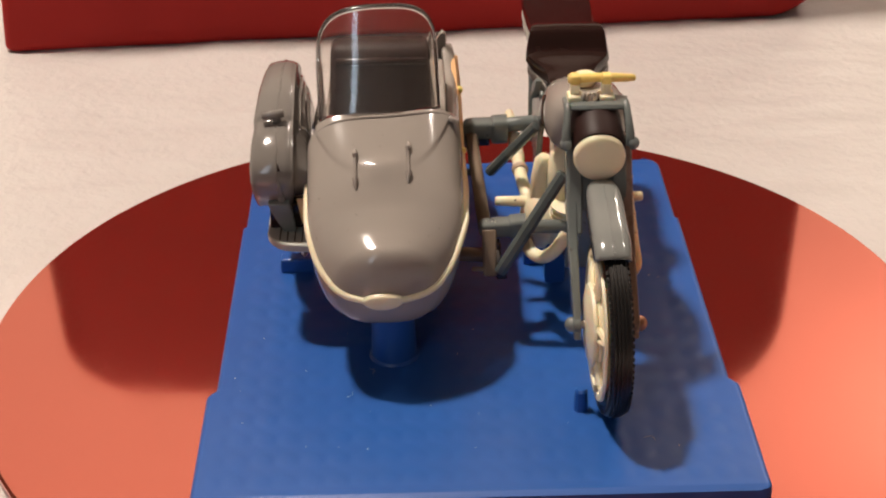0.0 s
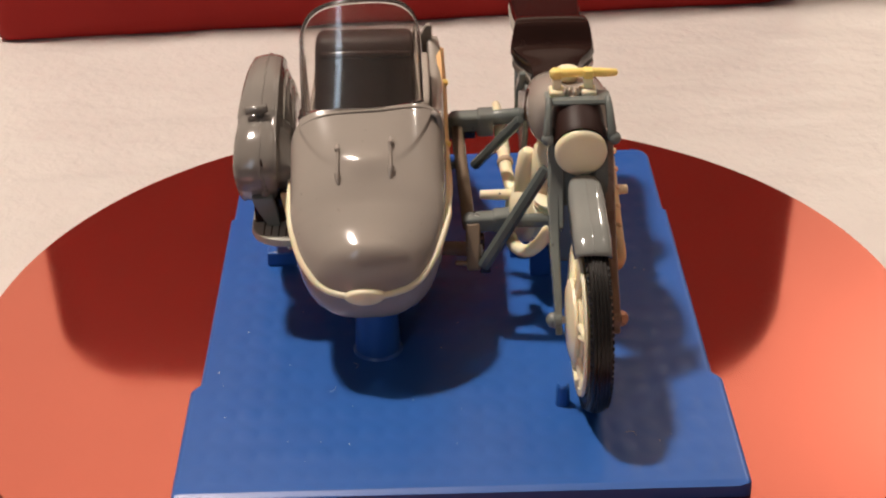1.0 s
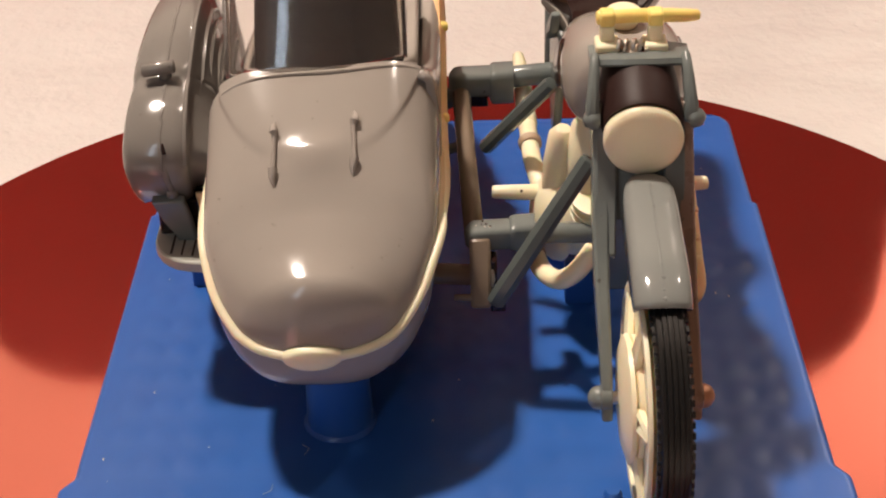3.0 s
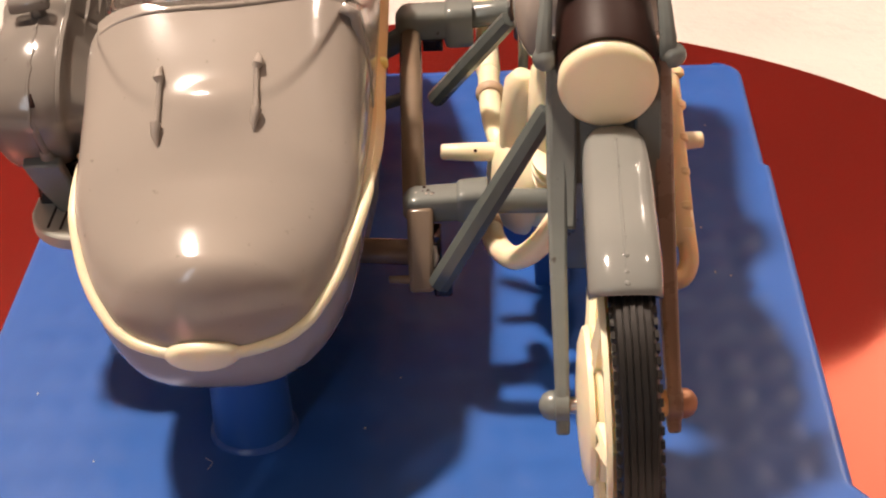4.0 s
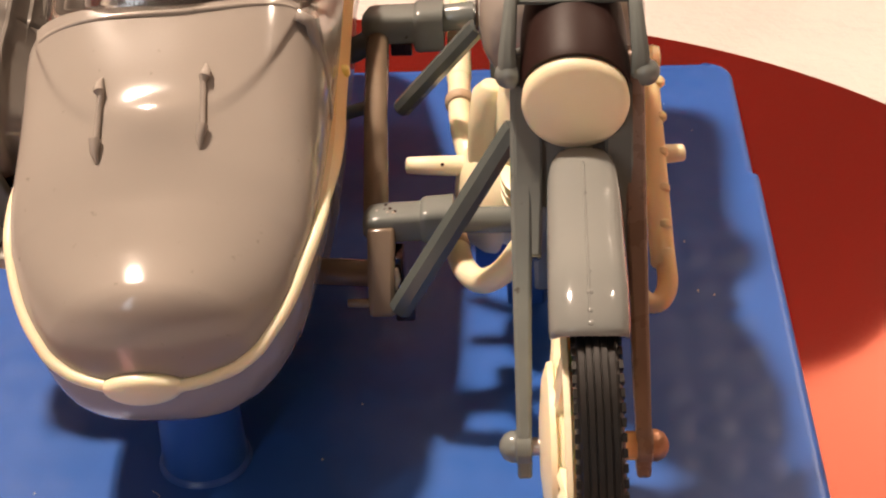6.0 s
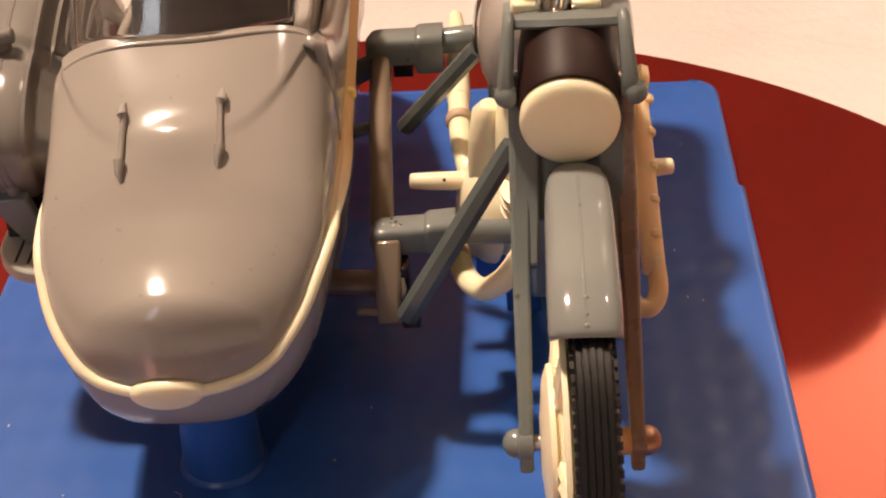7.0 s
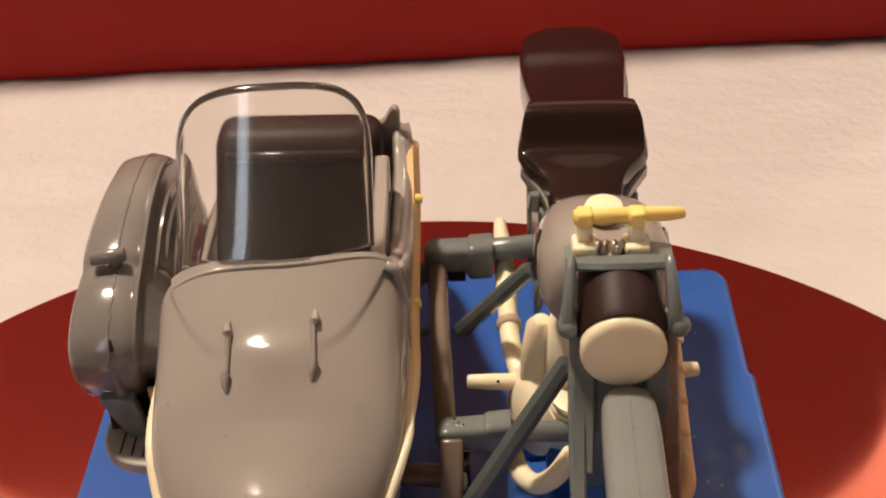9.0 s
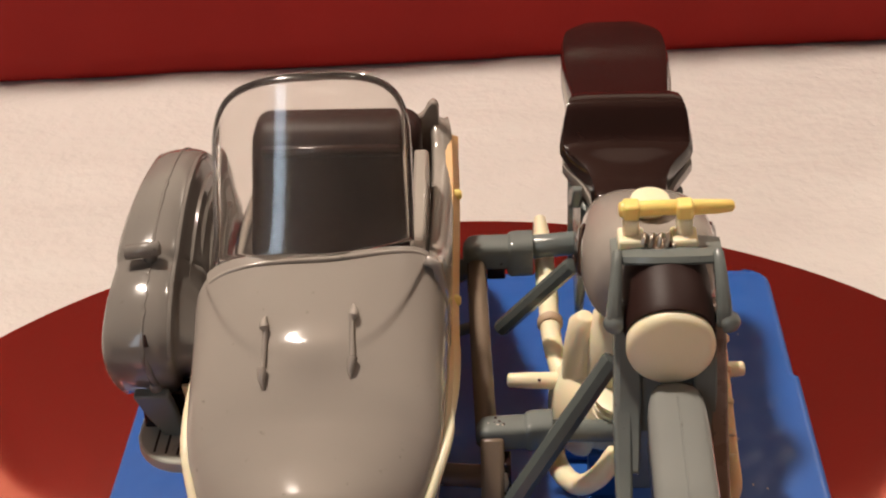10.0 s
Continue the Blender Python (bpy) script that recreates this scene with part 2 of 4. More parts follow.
def window():
    root = thing("window_1", -750, -1515, 400, "white framed window with dim evening light", "window", kind="structure")
    for x0, x1, z0, z1 in ((-1080, -1050, 400, 1640), (-450, -420, 400, 1640), (-1050, -450, 400, 430), (-1050, -450, 1610, 1640)):
        part("window_frame", block(x0, x1, -1528, -1502, z0, z1), CREAM, root, bevel=3)
    ob = part("pane", block(-1050, -450, -1522, -1518, 430, 1610), GLASS, root)
    ob.visible_shadow = False


window()
slab("wall_west", -1830, -1800, -1500, 1100, -760, 1700, DARK_ROOM, "unseen wall, dark brown to limit fill light", "wall")
slab("wall_east", 1800, 1830, -1500, 1100, -760, 1700, DARK_ROOM, "unseen wall, dark brown to limit fill light", "wall")

CLOTH_Z = -5.0


def table():
    """A table under a white fleece: the fleece is one sheet with low lumps and hems that hang over the edge."""
    top = tagged(part("table", block(-640, 640, -480, 760, -760, -8), FLOOR), "plain table that carries the white fleece", "table", kind="structure")
    bm = bmesh.new()

    def axis(lo, hi, a, b, fine):
        return [*np.linspace(lo, a, 12, endpoint=False), *np.arange(a, b, fine), *np.linspace(b, hi, 12)]

    xs, ys = axis(-660, 660, -260, 260, 3.0), axis(-500, 780, -40, 330, 3.0)
    grid = []
    for y in ys:
        row = []
        for x in xs:
            far = 1.0 if -260 <= x <= 260 and -40 <= y <= 330 else 0.0
            h = 0.85 * noise.noise((x / 26, y / 8, 0.3)) + 0.45 * noise.noise((x / 6, y / 4, 2.3))
            inside = math.hypot(x + 1.5, y - 22.6) < 108
            h = min(h, 0) - 0.7 if inside else h - 0.5
            row.append(bm.verts.new((x, y, CLOTH_Z + h * far)))
        grid.append(row)
    for a, b in zip(grid, grid[1:]):
        for i in range(len(a) - 1):
            bm.faces.new((a[i], a[i + 1], b[i + 1], b[i]))
    tagged(part("table_cover", bm, CLOTH), "white crinkled fleece spread over the table", "table cover", kind="structure")


table()


def disc():
    ob = part("round_plate", lathe([(0, 98.6), (0.5, 99.4), (1.5, 99.4), (2.0, 98.9), (2.0, 60), (2.0, 10)], (-1.3, 25.2, -5.0), (0, 0, 1), 160), RED_DISC, None, smooth=30)
    return tagged(ob, "round glossy red lacquered metal plate lying on the fleece", "plate")


disc()


def red_case():
    """A flat case with rounded corners that stands on its long edge."""
    w, h, d = 123.0, 149.0, 55.0
    outline = []
    for sx, sz, r, a0 in ((1, 1, 37, 0), (-1, 1, 24, 90), (-1, 0, 3, 180), (1, 0, 20, 270)):
        cx, cz = sx * (w + 2 + 3 * sx - r), h - r if sz else r
        outline += [(cx + r * math.cos(radians(a0 + k * 9)), cz + r * math.sin(radians(a0 + k * 9))) for k in range(11)]
    # The top edge falls off a little to one side, and the ends lean in.
    outline = [(x * (1 - 0.05 * z / h), z * (0.925 + 0.075 * x / w)) for x, z in outline]
    rings = []
    for k, inset in ((0.0, 2.6), (0.5, 1.2), (1.4, 0.3), (3, 0), (d - 3, 0), (d - 1, 1), (d, 3)):
        rings.append([(x * (1 - inset / w), k, h / 2 + (z - h / 2) * (1 - inset / (h / 2))) for x, z in outline])
    bm = loft(rings)
    m = Matrix.Translation((-9.5, 200.8, -5.8)) @ Matrix.Rotation(radians(3.8), 4, "Z")
    bmesh.ops.transform(bm, matrix=m, verts=bm.verts)
    root = thing("case", -14, 206, -5, "dark red case with rounded corners standing on the fleece", "case")
    part("shell", bm, RED_BOX, root)


red_case()


# Display stand -----------------------------------------------------------------
def stand():
    root = thing("display_stand", 0, 30, -3, "blue plastic display stand with a wavy embossed top", "display stand")
    # Half widths along the length: three steps.
    def half(y):
        return 52.3 if y < -1.2 else 51.0 + (52.3 - 51.0) * max(0, (0.6 - y) / 1.8) if y < 0.6 else 50.6 if y < 69 else 49.9

    ys = [-35.2, -34.9, -34.2, *np.arange(-33.5, 98, 0.55), 98.6, 99.6, 100.4, 100.9]
    rings = []
    n = 190
    for y in ys:
        corner = 0.0
        if y > 96.5:
            corner = 4.5 - math.sqrt(max(0, 4.5**2 - (y - 96.5) ** 2))
        if y < -33.7:
            corner = 1.5 - math.sqrt(max(0, 1.5**2 - (-33.7 - y) ** 2))
        w = half(y) - corner
        ring = [(-w, y, -3.0), (-w, y, -0.8), (-w + 0.25, y, -0.25)]
        for k in range(n + 1):
            x = -w + 0.8 + (2 * w - 1.6) * k / n
            edge = min(1, (w - abs(x) - 1.2) / 4, (y + 34) / 3, (100 - y) / 3)
            px, py = (x / 4.7) % 1.0 - 0.5, (y / 6.6) % 1.0 - 0.5
            r = math.hypot(px / 0.45, py / 0.40)
            dome = 1 - r * r if r < 1 else 0.0
            flat = min(1, max(0, (math.hypot(x + 15.6, y - 6) - 9) / 5))  # smooth round the post
            z = max(0, edge) * flat * 0.16 * dome * (0.65 + 0.35 * noise.noise((x / 9, y / 9, 5)))
            if y < -34.5 or y > 100.2:
                z -= 0.5
            ring.append((x, y, z - 0.05))
        ring += [(w - 0.25, y, -0.25), (w, y, -0.8), (w, y, -3.0)]
        rings.append(ring)
    part("base", loft(rings), BLUE, root, "wavy embossed blue plastic base", smooth=50)
    bm = loft([[(x, y, z) for x, z in ((-52.0, -3), (-52.0, -0.9), (-22.3, -0.7), (-21.8, -3))] for y in (-36.0, -35.1)])
    part("front_lip", bm, BLUE, root, bevel=0.3)
    # Post under the nose of the sidecar.
    part("post", lathe([(-0.2, 5.1), (0.25, 5.0), (0.6, 4.6), (6, 4.4), (17.5, 4.2), (18, 3.6)], (-15.6, 12.5, 0), (0, 0, 1), 36), BLUE, root)
    # Pegs that hold the wheels.
    for x, y, w, h in ((20.2, -8.8, 1.5, 4.6),):
        part("peg", lathe([(-0.2, w), (0.3, w * 0.95), (h - 0.5, w * 0.8), (h, w * 0.6)], (x, y, 0), (0, 0, 1), 12), BLUE, root, smooth=25)
    for x0, x1, y0, y1, h in ((-40.5, -33.2, 47.0, 50.5, 3.2), (17.0, 21.5, 40.0, 44.0, 7.0), (18.5, 30.5, 62.0, 66.0, 4.0), (13, 19, 48, 52, 5)):
        part("peg", block(x0, x1, y0, y1, -0.3, h), BLUE, root, bevel=0.4)


stand()


# Model motorcycle with sidecar ----------------------------------------------------
bike = thing("model_motorcycle", 10, 30, 0, "grey plastic model motorcycle with sidecar on a blue stand", "model motorcycle")
BX = 24.7  # middle of the machine


def wheel(name, x, y, z, r, w, parent):
    root = new(name)
    root.location = (x * MM, y * MM, z * MM)
    root.parent = parent
    root.location -= place_of(parent)
    v, inner = 5.3, r * 0.80
    # Tyre: shallow grooves round the tread.
    half = [(w * 0.36, inner), (w * 0.50, inner + 0.9), (w * 0.53, r - 2.0), (w * 0.46, r - 0.8)]
    tread = []
    for k in range(-2, 3):
        c = k * w * 0.165
        tread += [(c - w * 0.075, r - 0.10 * k * k), (c + w * 0.045, r - 0.10 * k * k), (c + w * 0.058, r - 0.16 - 0.10 * k * k), (c + w * 0.077, r - 0.16 - 0.10 * k * k)]
    prof = [(-a, b) for a, b in half] + tread + [(a, b) for a, b in reversed(half)]
    part("tyre", lathe(prof, (x, y, z), (1, 0, 0), 72), RUBBER, root, "black grooved rubber tyre", smooth=30)
    # Blocks along both shoulders.
    bm = bmesh.new()
    for k in range(84):
        a = 2 * math.pi * k / 84
        for s in (-1, 1):
            m = Matrix.Translation((x + s * w * 0.49, y, z)) @ Matrix.Rotation(a, 4, "X") @ Matrix.Translation((0, 0, r - 1.25))
            b = bmesh.ops.create_cube(bm, size=1.0)["verts"]
            bmesh.ops.transform(bm, matrix=m @ Matrix.Diagonal((0.5, 0.75, 0.9, 1)), verts=b)
    tagged(part("tread_pattern", bm, RUBBER, root), kind="stuff")
    part("rim", lathe([(-v * 0.44, inner + 0.4), (-v * 0.54, inner + 0.2), (-v * 0.54, inner - 1.0), (-v * 0.38, inner - 1.5), (v * 0.30, inner - 1.5), (v * 0.37, inner - 1.0), (v * 0.37, inner + 0.2), (v * 0.3, inner + 0.4), (0, inner + 0.1)], (x, y, z), (1, 0, 0), 64), CREAM, root, "cream plastic wheel rim")
    part("web", lathe([(-0.5, inner - 1.2), (-0.5, 2), (0.5, 2), (0.5, inner - 1.2)], (x, y, z), (1, 0, 0), 48), CREAM, root)
    for k in range(12):
        a = radians(30 * k)
        for s in (-1, 1):
            e = 1 if s < 0 else 0.62
            p0 = (x + s * e * v * 0.60, y + math.sin(a) * r * 0.30, z + math.cos(a) * r * 0.30)
            lean = a + radians(14 if k % 2 else -14)
            p1 = (x + s * e * v * 0.44, y + math.sin(lean) * (inner - 0.9), z + math.cos(lean) * (inner - 0.9))
            part("spoke", tube([p0, p1], 0.62, 6, round_ends=False), CREAM, root)
    for s, v in ((-1, v), (1, v * 0.5)):
        c = [(0, r * 0.44), (v * 0.56, r * 0.44), (v * 0.585, r * 0.415), (v * 0.615, r * 0.415), (v * 0.64, r * 0.45), (v * 0.74, r * 0.44), (v * 0.83, r * 0.36), (v * 0.90, r * 0.14), (v * 0.90, 0.1)]
        part("hub", lathe(c, (x, y, z), (s, 0, 0), 40), CREAM, root, "cream brake drum" if s < 0 else "")
    return root


AX, AY, AZ, R = 25.3, -6.8, 17.7, 17.7
wheel("front_wheel", AX + 0.1, AY, AZ, R, 3.9, bike).rotation_euler = (0, 0, radians(1.5))  # steered a little
wheel("rear_wheel", AX, 69, AZ, R, 3.9, bike)


def rivet(name, place, axis, r, parent, material):
    part(name, lathe([(0, r), (0.5, r), (1.1, r * 0.8), (1.5, r * 0.4), (1.6, 0.1)], place, axis, 20), material, parent)


def front_end():
    fork = new("front_fork")
    fork.location = (AX * MM, AY * MM, AZ * MM)
    fork.parent = bike
    fork.location -= place_of(bike)
    for s in (-1, 1):
        x = 24.7 + s * 5.45
        # Leg: from the axle up to the slot and on to the lamp bracket.
        part("leg", beam([(x, AY - 1.0, AZ - 2.6), (x, AY + 0.6, AZ + 1.5), (x, 3.5, 26.5), (x - s * 0.1, 10.5, 34.0), (x - s * 0.2, 14.5, 43.5), (x - s * 0.2, 15.5, 47.0)], [1.35, 1.4, 1.75, 2.1, 2.0, 1.8], [2.6, 2.8, 3.2, 4.0, 4.0, 3.2]), FRAME if s < 0 else BOUNCE_LEG, fork, "" if s < 0 else "fork leg with reddish bounce light in its colour", bevel=0.35)
        part("shield", beam([(24.3 + s * 4.3, 6.4, 29.6), (24.3 + s * 4.3, 10.4, 34.0), (24.3 + s * 4.25, 11.9, 38.0), (24.3 + s * 4.3, 14.3, 44.4)], [2.2, 2.7, 2.7, 2.5], [3.0, 3.7, 3.7, 3.4]), FRAME, fork, bevel=0.3)
        part("axle_boss", lathe([(-0.6, 1.75), (0.65, 1.75), (0.85, 1.5)], (x, AY, AZ), (s, 0, 0), 24), FRAME if s < 0 else BOUNCE_LEG, fork)
        rivet("rivet", (x + s * 0.75, AY, AZ), (s, 0, 0), 1.5, fork, FRAME if s < 0 else COPPER)
        part("axle", tube([(AX + s * 2, AY, AZ), (x + s * 0.4, AY, AZ)], 0.85 if s < 0 else 1.35, 16), STEEL if s < 0 else ORANGE, fork)
        rivet("rivet", (x + s * 0.6, 12.6, 46.0), (s, -0.5, 0.3), 1.3, fork, FRAME)
    part("crown", beam([(24.3, 10.6, 32.6), (24.3, 12.8, 39.0), (24.3, 15.4, 46.5)], [10.4, 10.8, 10.6], [1.8, 2.0, 2.0]), FRAME, fork, bevel=0.4)
    rings = []
    for k in range(13):
        f = k / 6 - 1
        y0, z0 = 15.6 + 1.2 * f * f, 52.5 - 0.5 * f * f
        rings.append([(24.4 + 6.2 * f, y0, z0 - 0.9), (24.4 + 6.2 * f, y0 - 0.3, z0 - 0.45), (24.4 + 6.2 * f, y0 + 0.1, z0 + 0.1), (24.4 + 6.2 * f, 20.6, z0 + 0.25), (24.4 + 6.2 * f, 20.6, z0 - 0.9)])
    part("top_plate", loft(rings), FRAME, fork, "thin bowed slate plate", smooth=50)
    for s in (-1, 1):
        x = 24.4 + s * 5.6
        part("ear", beam([(x, 17.5, 52.4), (x + s * 0.2, 15.2, 50.6), (x + s * 0.5, 13.2, 47.6), (x + s * 0.5, 12.6, 45.4)], [1.1, 1.3, 1.6, 1.8], [2.4, 2.6, 2.8, 2.3]), FRAME, fork, bevel=0.5)
    # Mudguard: rows of y, z along the middle, half width, depth of the sides.
    spine = smooth_table([(-12.7, 34.8, 2.95, 2.4), (-12.2, 35.35, 3.05, 2.6), (-10.0, 36.5, 3.1, 3.0), (-7, 37.4, 3.1, 3.6), (-2, 38.2, 3.05, 4.2), (3, 39.1, 3.0, 4.6), (7.5, 39.6, 2.8, 4.8), (9.6, 39.4, 2.3, 4.6), (10.4, 38.4, 1.7, 4.0)], 0.8)
    rings = []
    for i, (y, z, w, d) in enumerate(spine):
        a, b = spine[max(i - 1, 0)], spine[min(i + 1, len(spine) - 1)]
        t = Vector((0, b[0] - a[0], b[1] - a[1])).normalized()
        out = Vector((0, -t.z, t.y))
        rings.append([Vector((25.05 + u * w, y, z)) - out * e for u, e in ((-1.02, d), (-1, 1.2), (-0.93, 0.5), (-0.75, 0.1), (-0.4, -0.08), (0, -0.18), (0.4, -0.08), (0.75, 0.1), (0.93, 0.5), (1, 1.2), (1.02, d))])
    part("mudguard", loft(rings, closed=False), MUD, fork, "glossy dark grey mudguard with a centre seam", solid=0.7, smooth=60)
    part("seam", tube([(25.05, y, z + 0.48) for y, z, w, d in spine[1:-4]], 0.15, 6), MUD, fork)
    # Rough spots left along the seam.
    for y, q in ((-12.2, 0.34), (-11.2, 0.3), (-9.6, 0.34), (-7.4, 0.26)):
        z = lerp(y, spine)[0]
        part("burr", lathe([(0, q), (q * 0.6, q * 0.8), (q * 0.9, q * 0.1)], (25.1 + 0.5 * (q - 0.3), y, z + 0.42), (0.1, -0.4, 1), 9), MUD, fork)


front_end()


def headlight():
    lamp_root = new("headlight")
    lamp_root.location = Vector((24.6, 11, 44)) * MM - place_of(bike)
    lamp_root.parent = bike
    ax = Vector((0, -1, -0.12))
    part("lens", lathe([(-1.6, 4.3), (-1.5, 4.85), (0.2, 4.98), (0.7, 4.85), (1.05, 4.45), (1.25, 3.8), (1.5, 2.0), (1.58, 0.1)], (24.5, 10.6, 44.2), ax, 48), CREAM, lamp_root, "cream plastic headlight lens", smooth=50)
    part("housing", lathe([(-11.6, 1.5), (-11.4, 3.6), (-10.6, 4.6), (-8, 4.95), (-5, 5.05), (-1.9, 5.1), (-1.2, 4.9)], (24.5, 10.6, 44.6), Vector((0, -1, -0.42)), 40), SHELL, lamp_root, "dark brown headlight shell")
    part("emblem", lathe([(0, 0.55), (0.12, 0.5), (0.12, 0.3), (0.05, 0.1)], (24.5, 15.6, 51.15), (0, -0.35, 1), 16), SHELL, lamp_root)


headlight()


def handlebar():
    root = new("handlebar")
    root.location = Vector((24, 20, 55)) * MM - place_of(bike)
    root.parent = bike
    part("bar", tube([(19.4, 20.2, 56.2), (24, 20.4, 56.3), (28, 21.0, 56.0), (30.4, 21.9, 55.5), (32.0, 22.6, 55.2)], [0.9, 0.9, 0.9, 0.85, 0.7], 16), YELLOW, root, "yellowed handlebar, its other end broken off")
    for x in (20.5, 26.5):
        c = part("clamp", block(x - 0.9, x + 0.9, 19.1, 21.0, 52.4, 55.4), CREAM, root, bevel=0.3)
        part("cap", block(x - 0.95, x + 0.95, 18.9, 21.3, 55.35, 57.2), YELLOW, c, "yellowed clamp cap", bevel=0.35)
        part("clamp_foot", block(x - 1.5, x + 1.5, 17.9, 21.4, 51.8, 53.4), CREAM, root, bevel=0.35)
    part("screw", lathe([(0, 1.3), (0.9, 1.2), (1.2, 0.7), (1.2, 0.1)], (23.5, 18.6, 51.9), (0, -0.3, 1), 18), STEEL, root, "shiny steel screw head")
    coil = [(21.7 + 3.6 * k / 40, 18.5 - 0.75 * math.cos(k * 0.62), 53.1 + 0.75 * math.sin(k * 0.62)) for k in range(41)]
    part("spring", tube(coil, 0.27, 7), STEEL, root, "shiny steel wire spring")


handlebar()


def tank():
    rings = []
    table_ = smooth_table([(20.0, 4.5, 49.0, 42.0), (21.0, 6.6, 50.4, 40), (24.5, 7.9, 52.0, 39), (31, 8.2, 51.4, 38.5), (38, 7.6, 49.2, 38.5), (44, 6.2, 46.0, 38.5), (49, 5.0, 43.0, 38.5)], 0.8)
    for y, w, zt, zb in table_:
        zm = zb + (zt - zb) * 0.45
        ring = []
        for k in range(40):
            a = 2 * math.pi * k / 40
            ca, sa = math.cos(a), math.sin(a)
            up = zt - zm if sa > 0 else zm - zb
            ring.append((23.4 + w * math.copysign(abs(ca) ** 0.72, ca), y, zm + up * math.copysign(abs(sa) ** 0.8, sa)))
        rings.append(ring)
    t = part("fuel_tank", loft(rings), GREY, bike, "rounded grey fuel tank", smooth=60)
    part("filler_cap", lathe([(-1.2, 1.6), (0, 2.2), (0.6, 2.4), (1.1, 2.2), (1.5, 1.3), (1.6, 0.1)], (23.2, 27.0, 53.0), (0, -0.1, 1), 28), CREAM, t, "cream filler cap")
    for s in (-1, 1):
        part("knee_pad", lathe([(0, 3.4), (0.5, 3.2), (0.8, 2.6), (0.9, 0.1)], (23.4 + s * 7.55, 30.5, 45), (s, -0.1, 0.15), 24), SEAT, t, "dark knee pad")
        # Three-cornered relief in front of the pad.
        corner = [Vector((23.4 + s * (5.6 + 0.25 * k), 22.2 + 0.9 * k, 46.2 - 1.3 * (k % 2))) for k in range(3)]
        part("tank_badge", tube([*corner, corner[0]], 0.28, 8), MUD, t)


tank()


def saddle():
    root = new("saddle")
    root.location = Vector((22.5, 60, 45)) * MM - place_of(bike)
    root.parent = bike
    # Rows: y, half width at the top, half width at the bottom, top, bottom.
    def pad(rows, name, label):
        rings = []
        for y, wt, wb, zt, zb in smooth_table(rows, 0.7):
            ring = []
            for u, v in ((-wb, zb), (-wt * 0.98, zb + (zt - zb) * 0.75), (-wt * 0.93, zt - 0.25), (-wt * 0.8, zt), (-wt * 0.3, zt + 0.05), (wt * 0.3, zt + 0.05), (wt * 0.8, zt), (wt * 0.93, zt - 0.25), (wt * 0.98, zb + (zt - zb) * 0.75), (wb, zb)):
                ring.append((22.4 + u, y, v))
            rings.append(ring)
        part(name, loft(rings), SEAT, root, label, smooth=50)

    pad([(43.6, 4.4, 4.2, 42.6, 39), (44.6, 4.7, 4.6, 44.4, 39), (49.0, 5.4, 4.8, 45.8, 39), (51.5, 6.7, 5, 46.5, 39.5), (53.4, 8.2, 5.2, 46.9, 40), (54.9, 9.0, 5.4, 47.4, 40.5), (55.7, 9.0, 5.6, 48.3, 41), (56.3, 8.9, 5.8, 49.6, 41), (56.9, 8.7, 5.9, 50.9, 41), (57.6, 8.4, 6, 51.7, 41), (58.6, 8.1, 6, 52.1, 41), (60.2, 7.7, 6, 52.1, 41), (61.8, 7.6, 6, 51.4, 41), (62.4, 7.4, 6, 50.6, 41)], "front_pad", "glossy black-brown front saddle pad")
    pad([(61.6, 7.2, 6, 49.4, 40.5), (64, 7.0, 6, 48.4, 40.5), (70, 7.2, 6, 48.0, 41), (78, 7.8, 6.5, 48.2, 42), (85, 8.0, 6.5, 48.8, 43), (89.5, 7.2, 6.5, 49.0, 43), (92.2, 4.6, 5, 48.9, 44)], "rear_pad", "glossy black-brown rear saddle pad")
    # An added pale body under the pads: the fleece's reflection on both sides.
    rings = []
    for y, w, zt in smooth_table([(44.2, 5.0, 41.2), (48.5, 5.7, 42.6), (51.6, 7.0, 43.4), (54.6, 8.9, 44.2), (57, 8.8, 44.8), (61, 7.9, 45), (66, 7.5, 44.6), (74, 7.9, 44.6), (82, 8.3, 45.2), (88, 7.6, 45.6)], 1.2):
        rings.append([(22.6 - w * 0.8, y, zt - 3.6), (22.8 - w, y, zt - 1.2), (22.8 - w, y, zt), (22.2 + w, y, zt), (22.2 + w, y, zt - 1.2), (22.2 + w * 0.8, y, zt - 3.6)])
    part("pad_side_sheen", loft(rings), GREY, root, "pale grey strip for the fleece's reflection on the pad sides", smooth=45)


saddle()


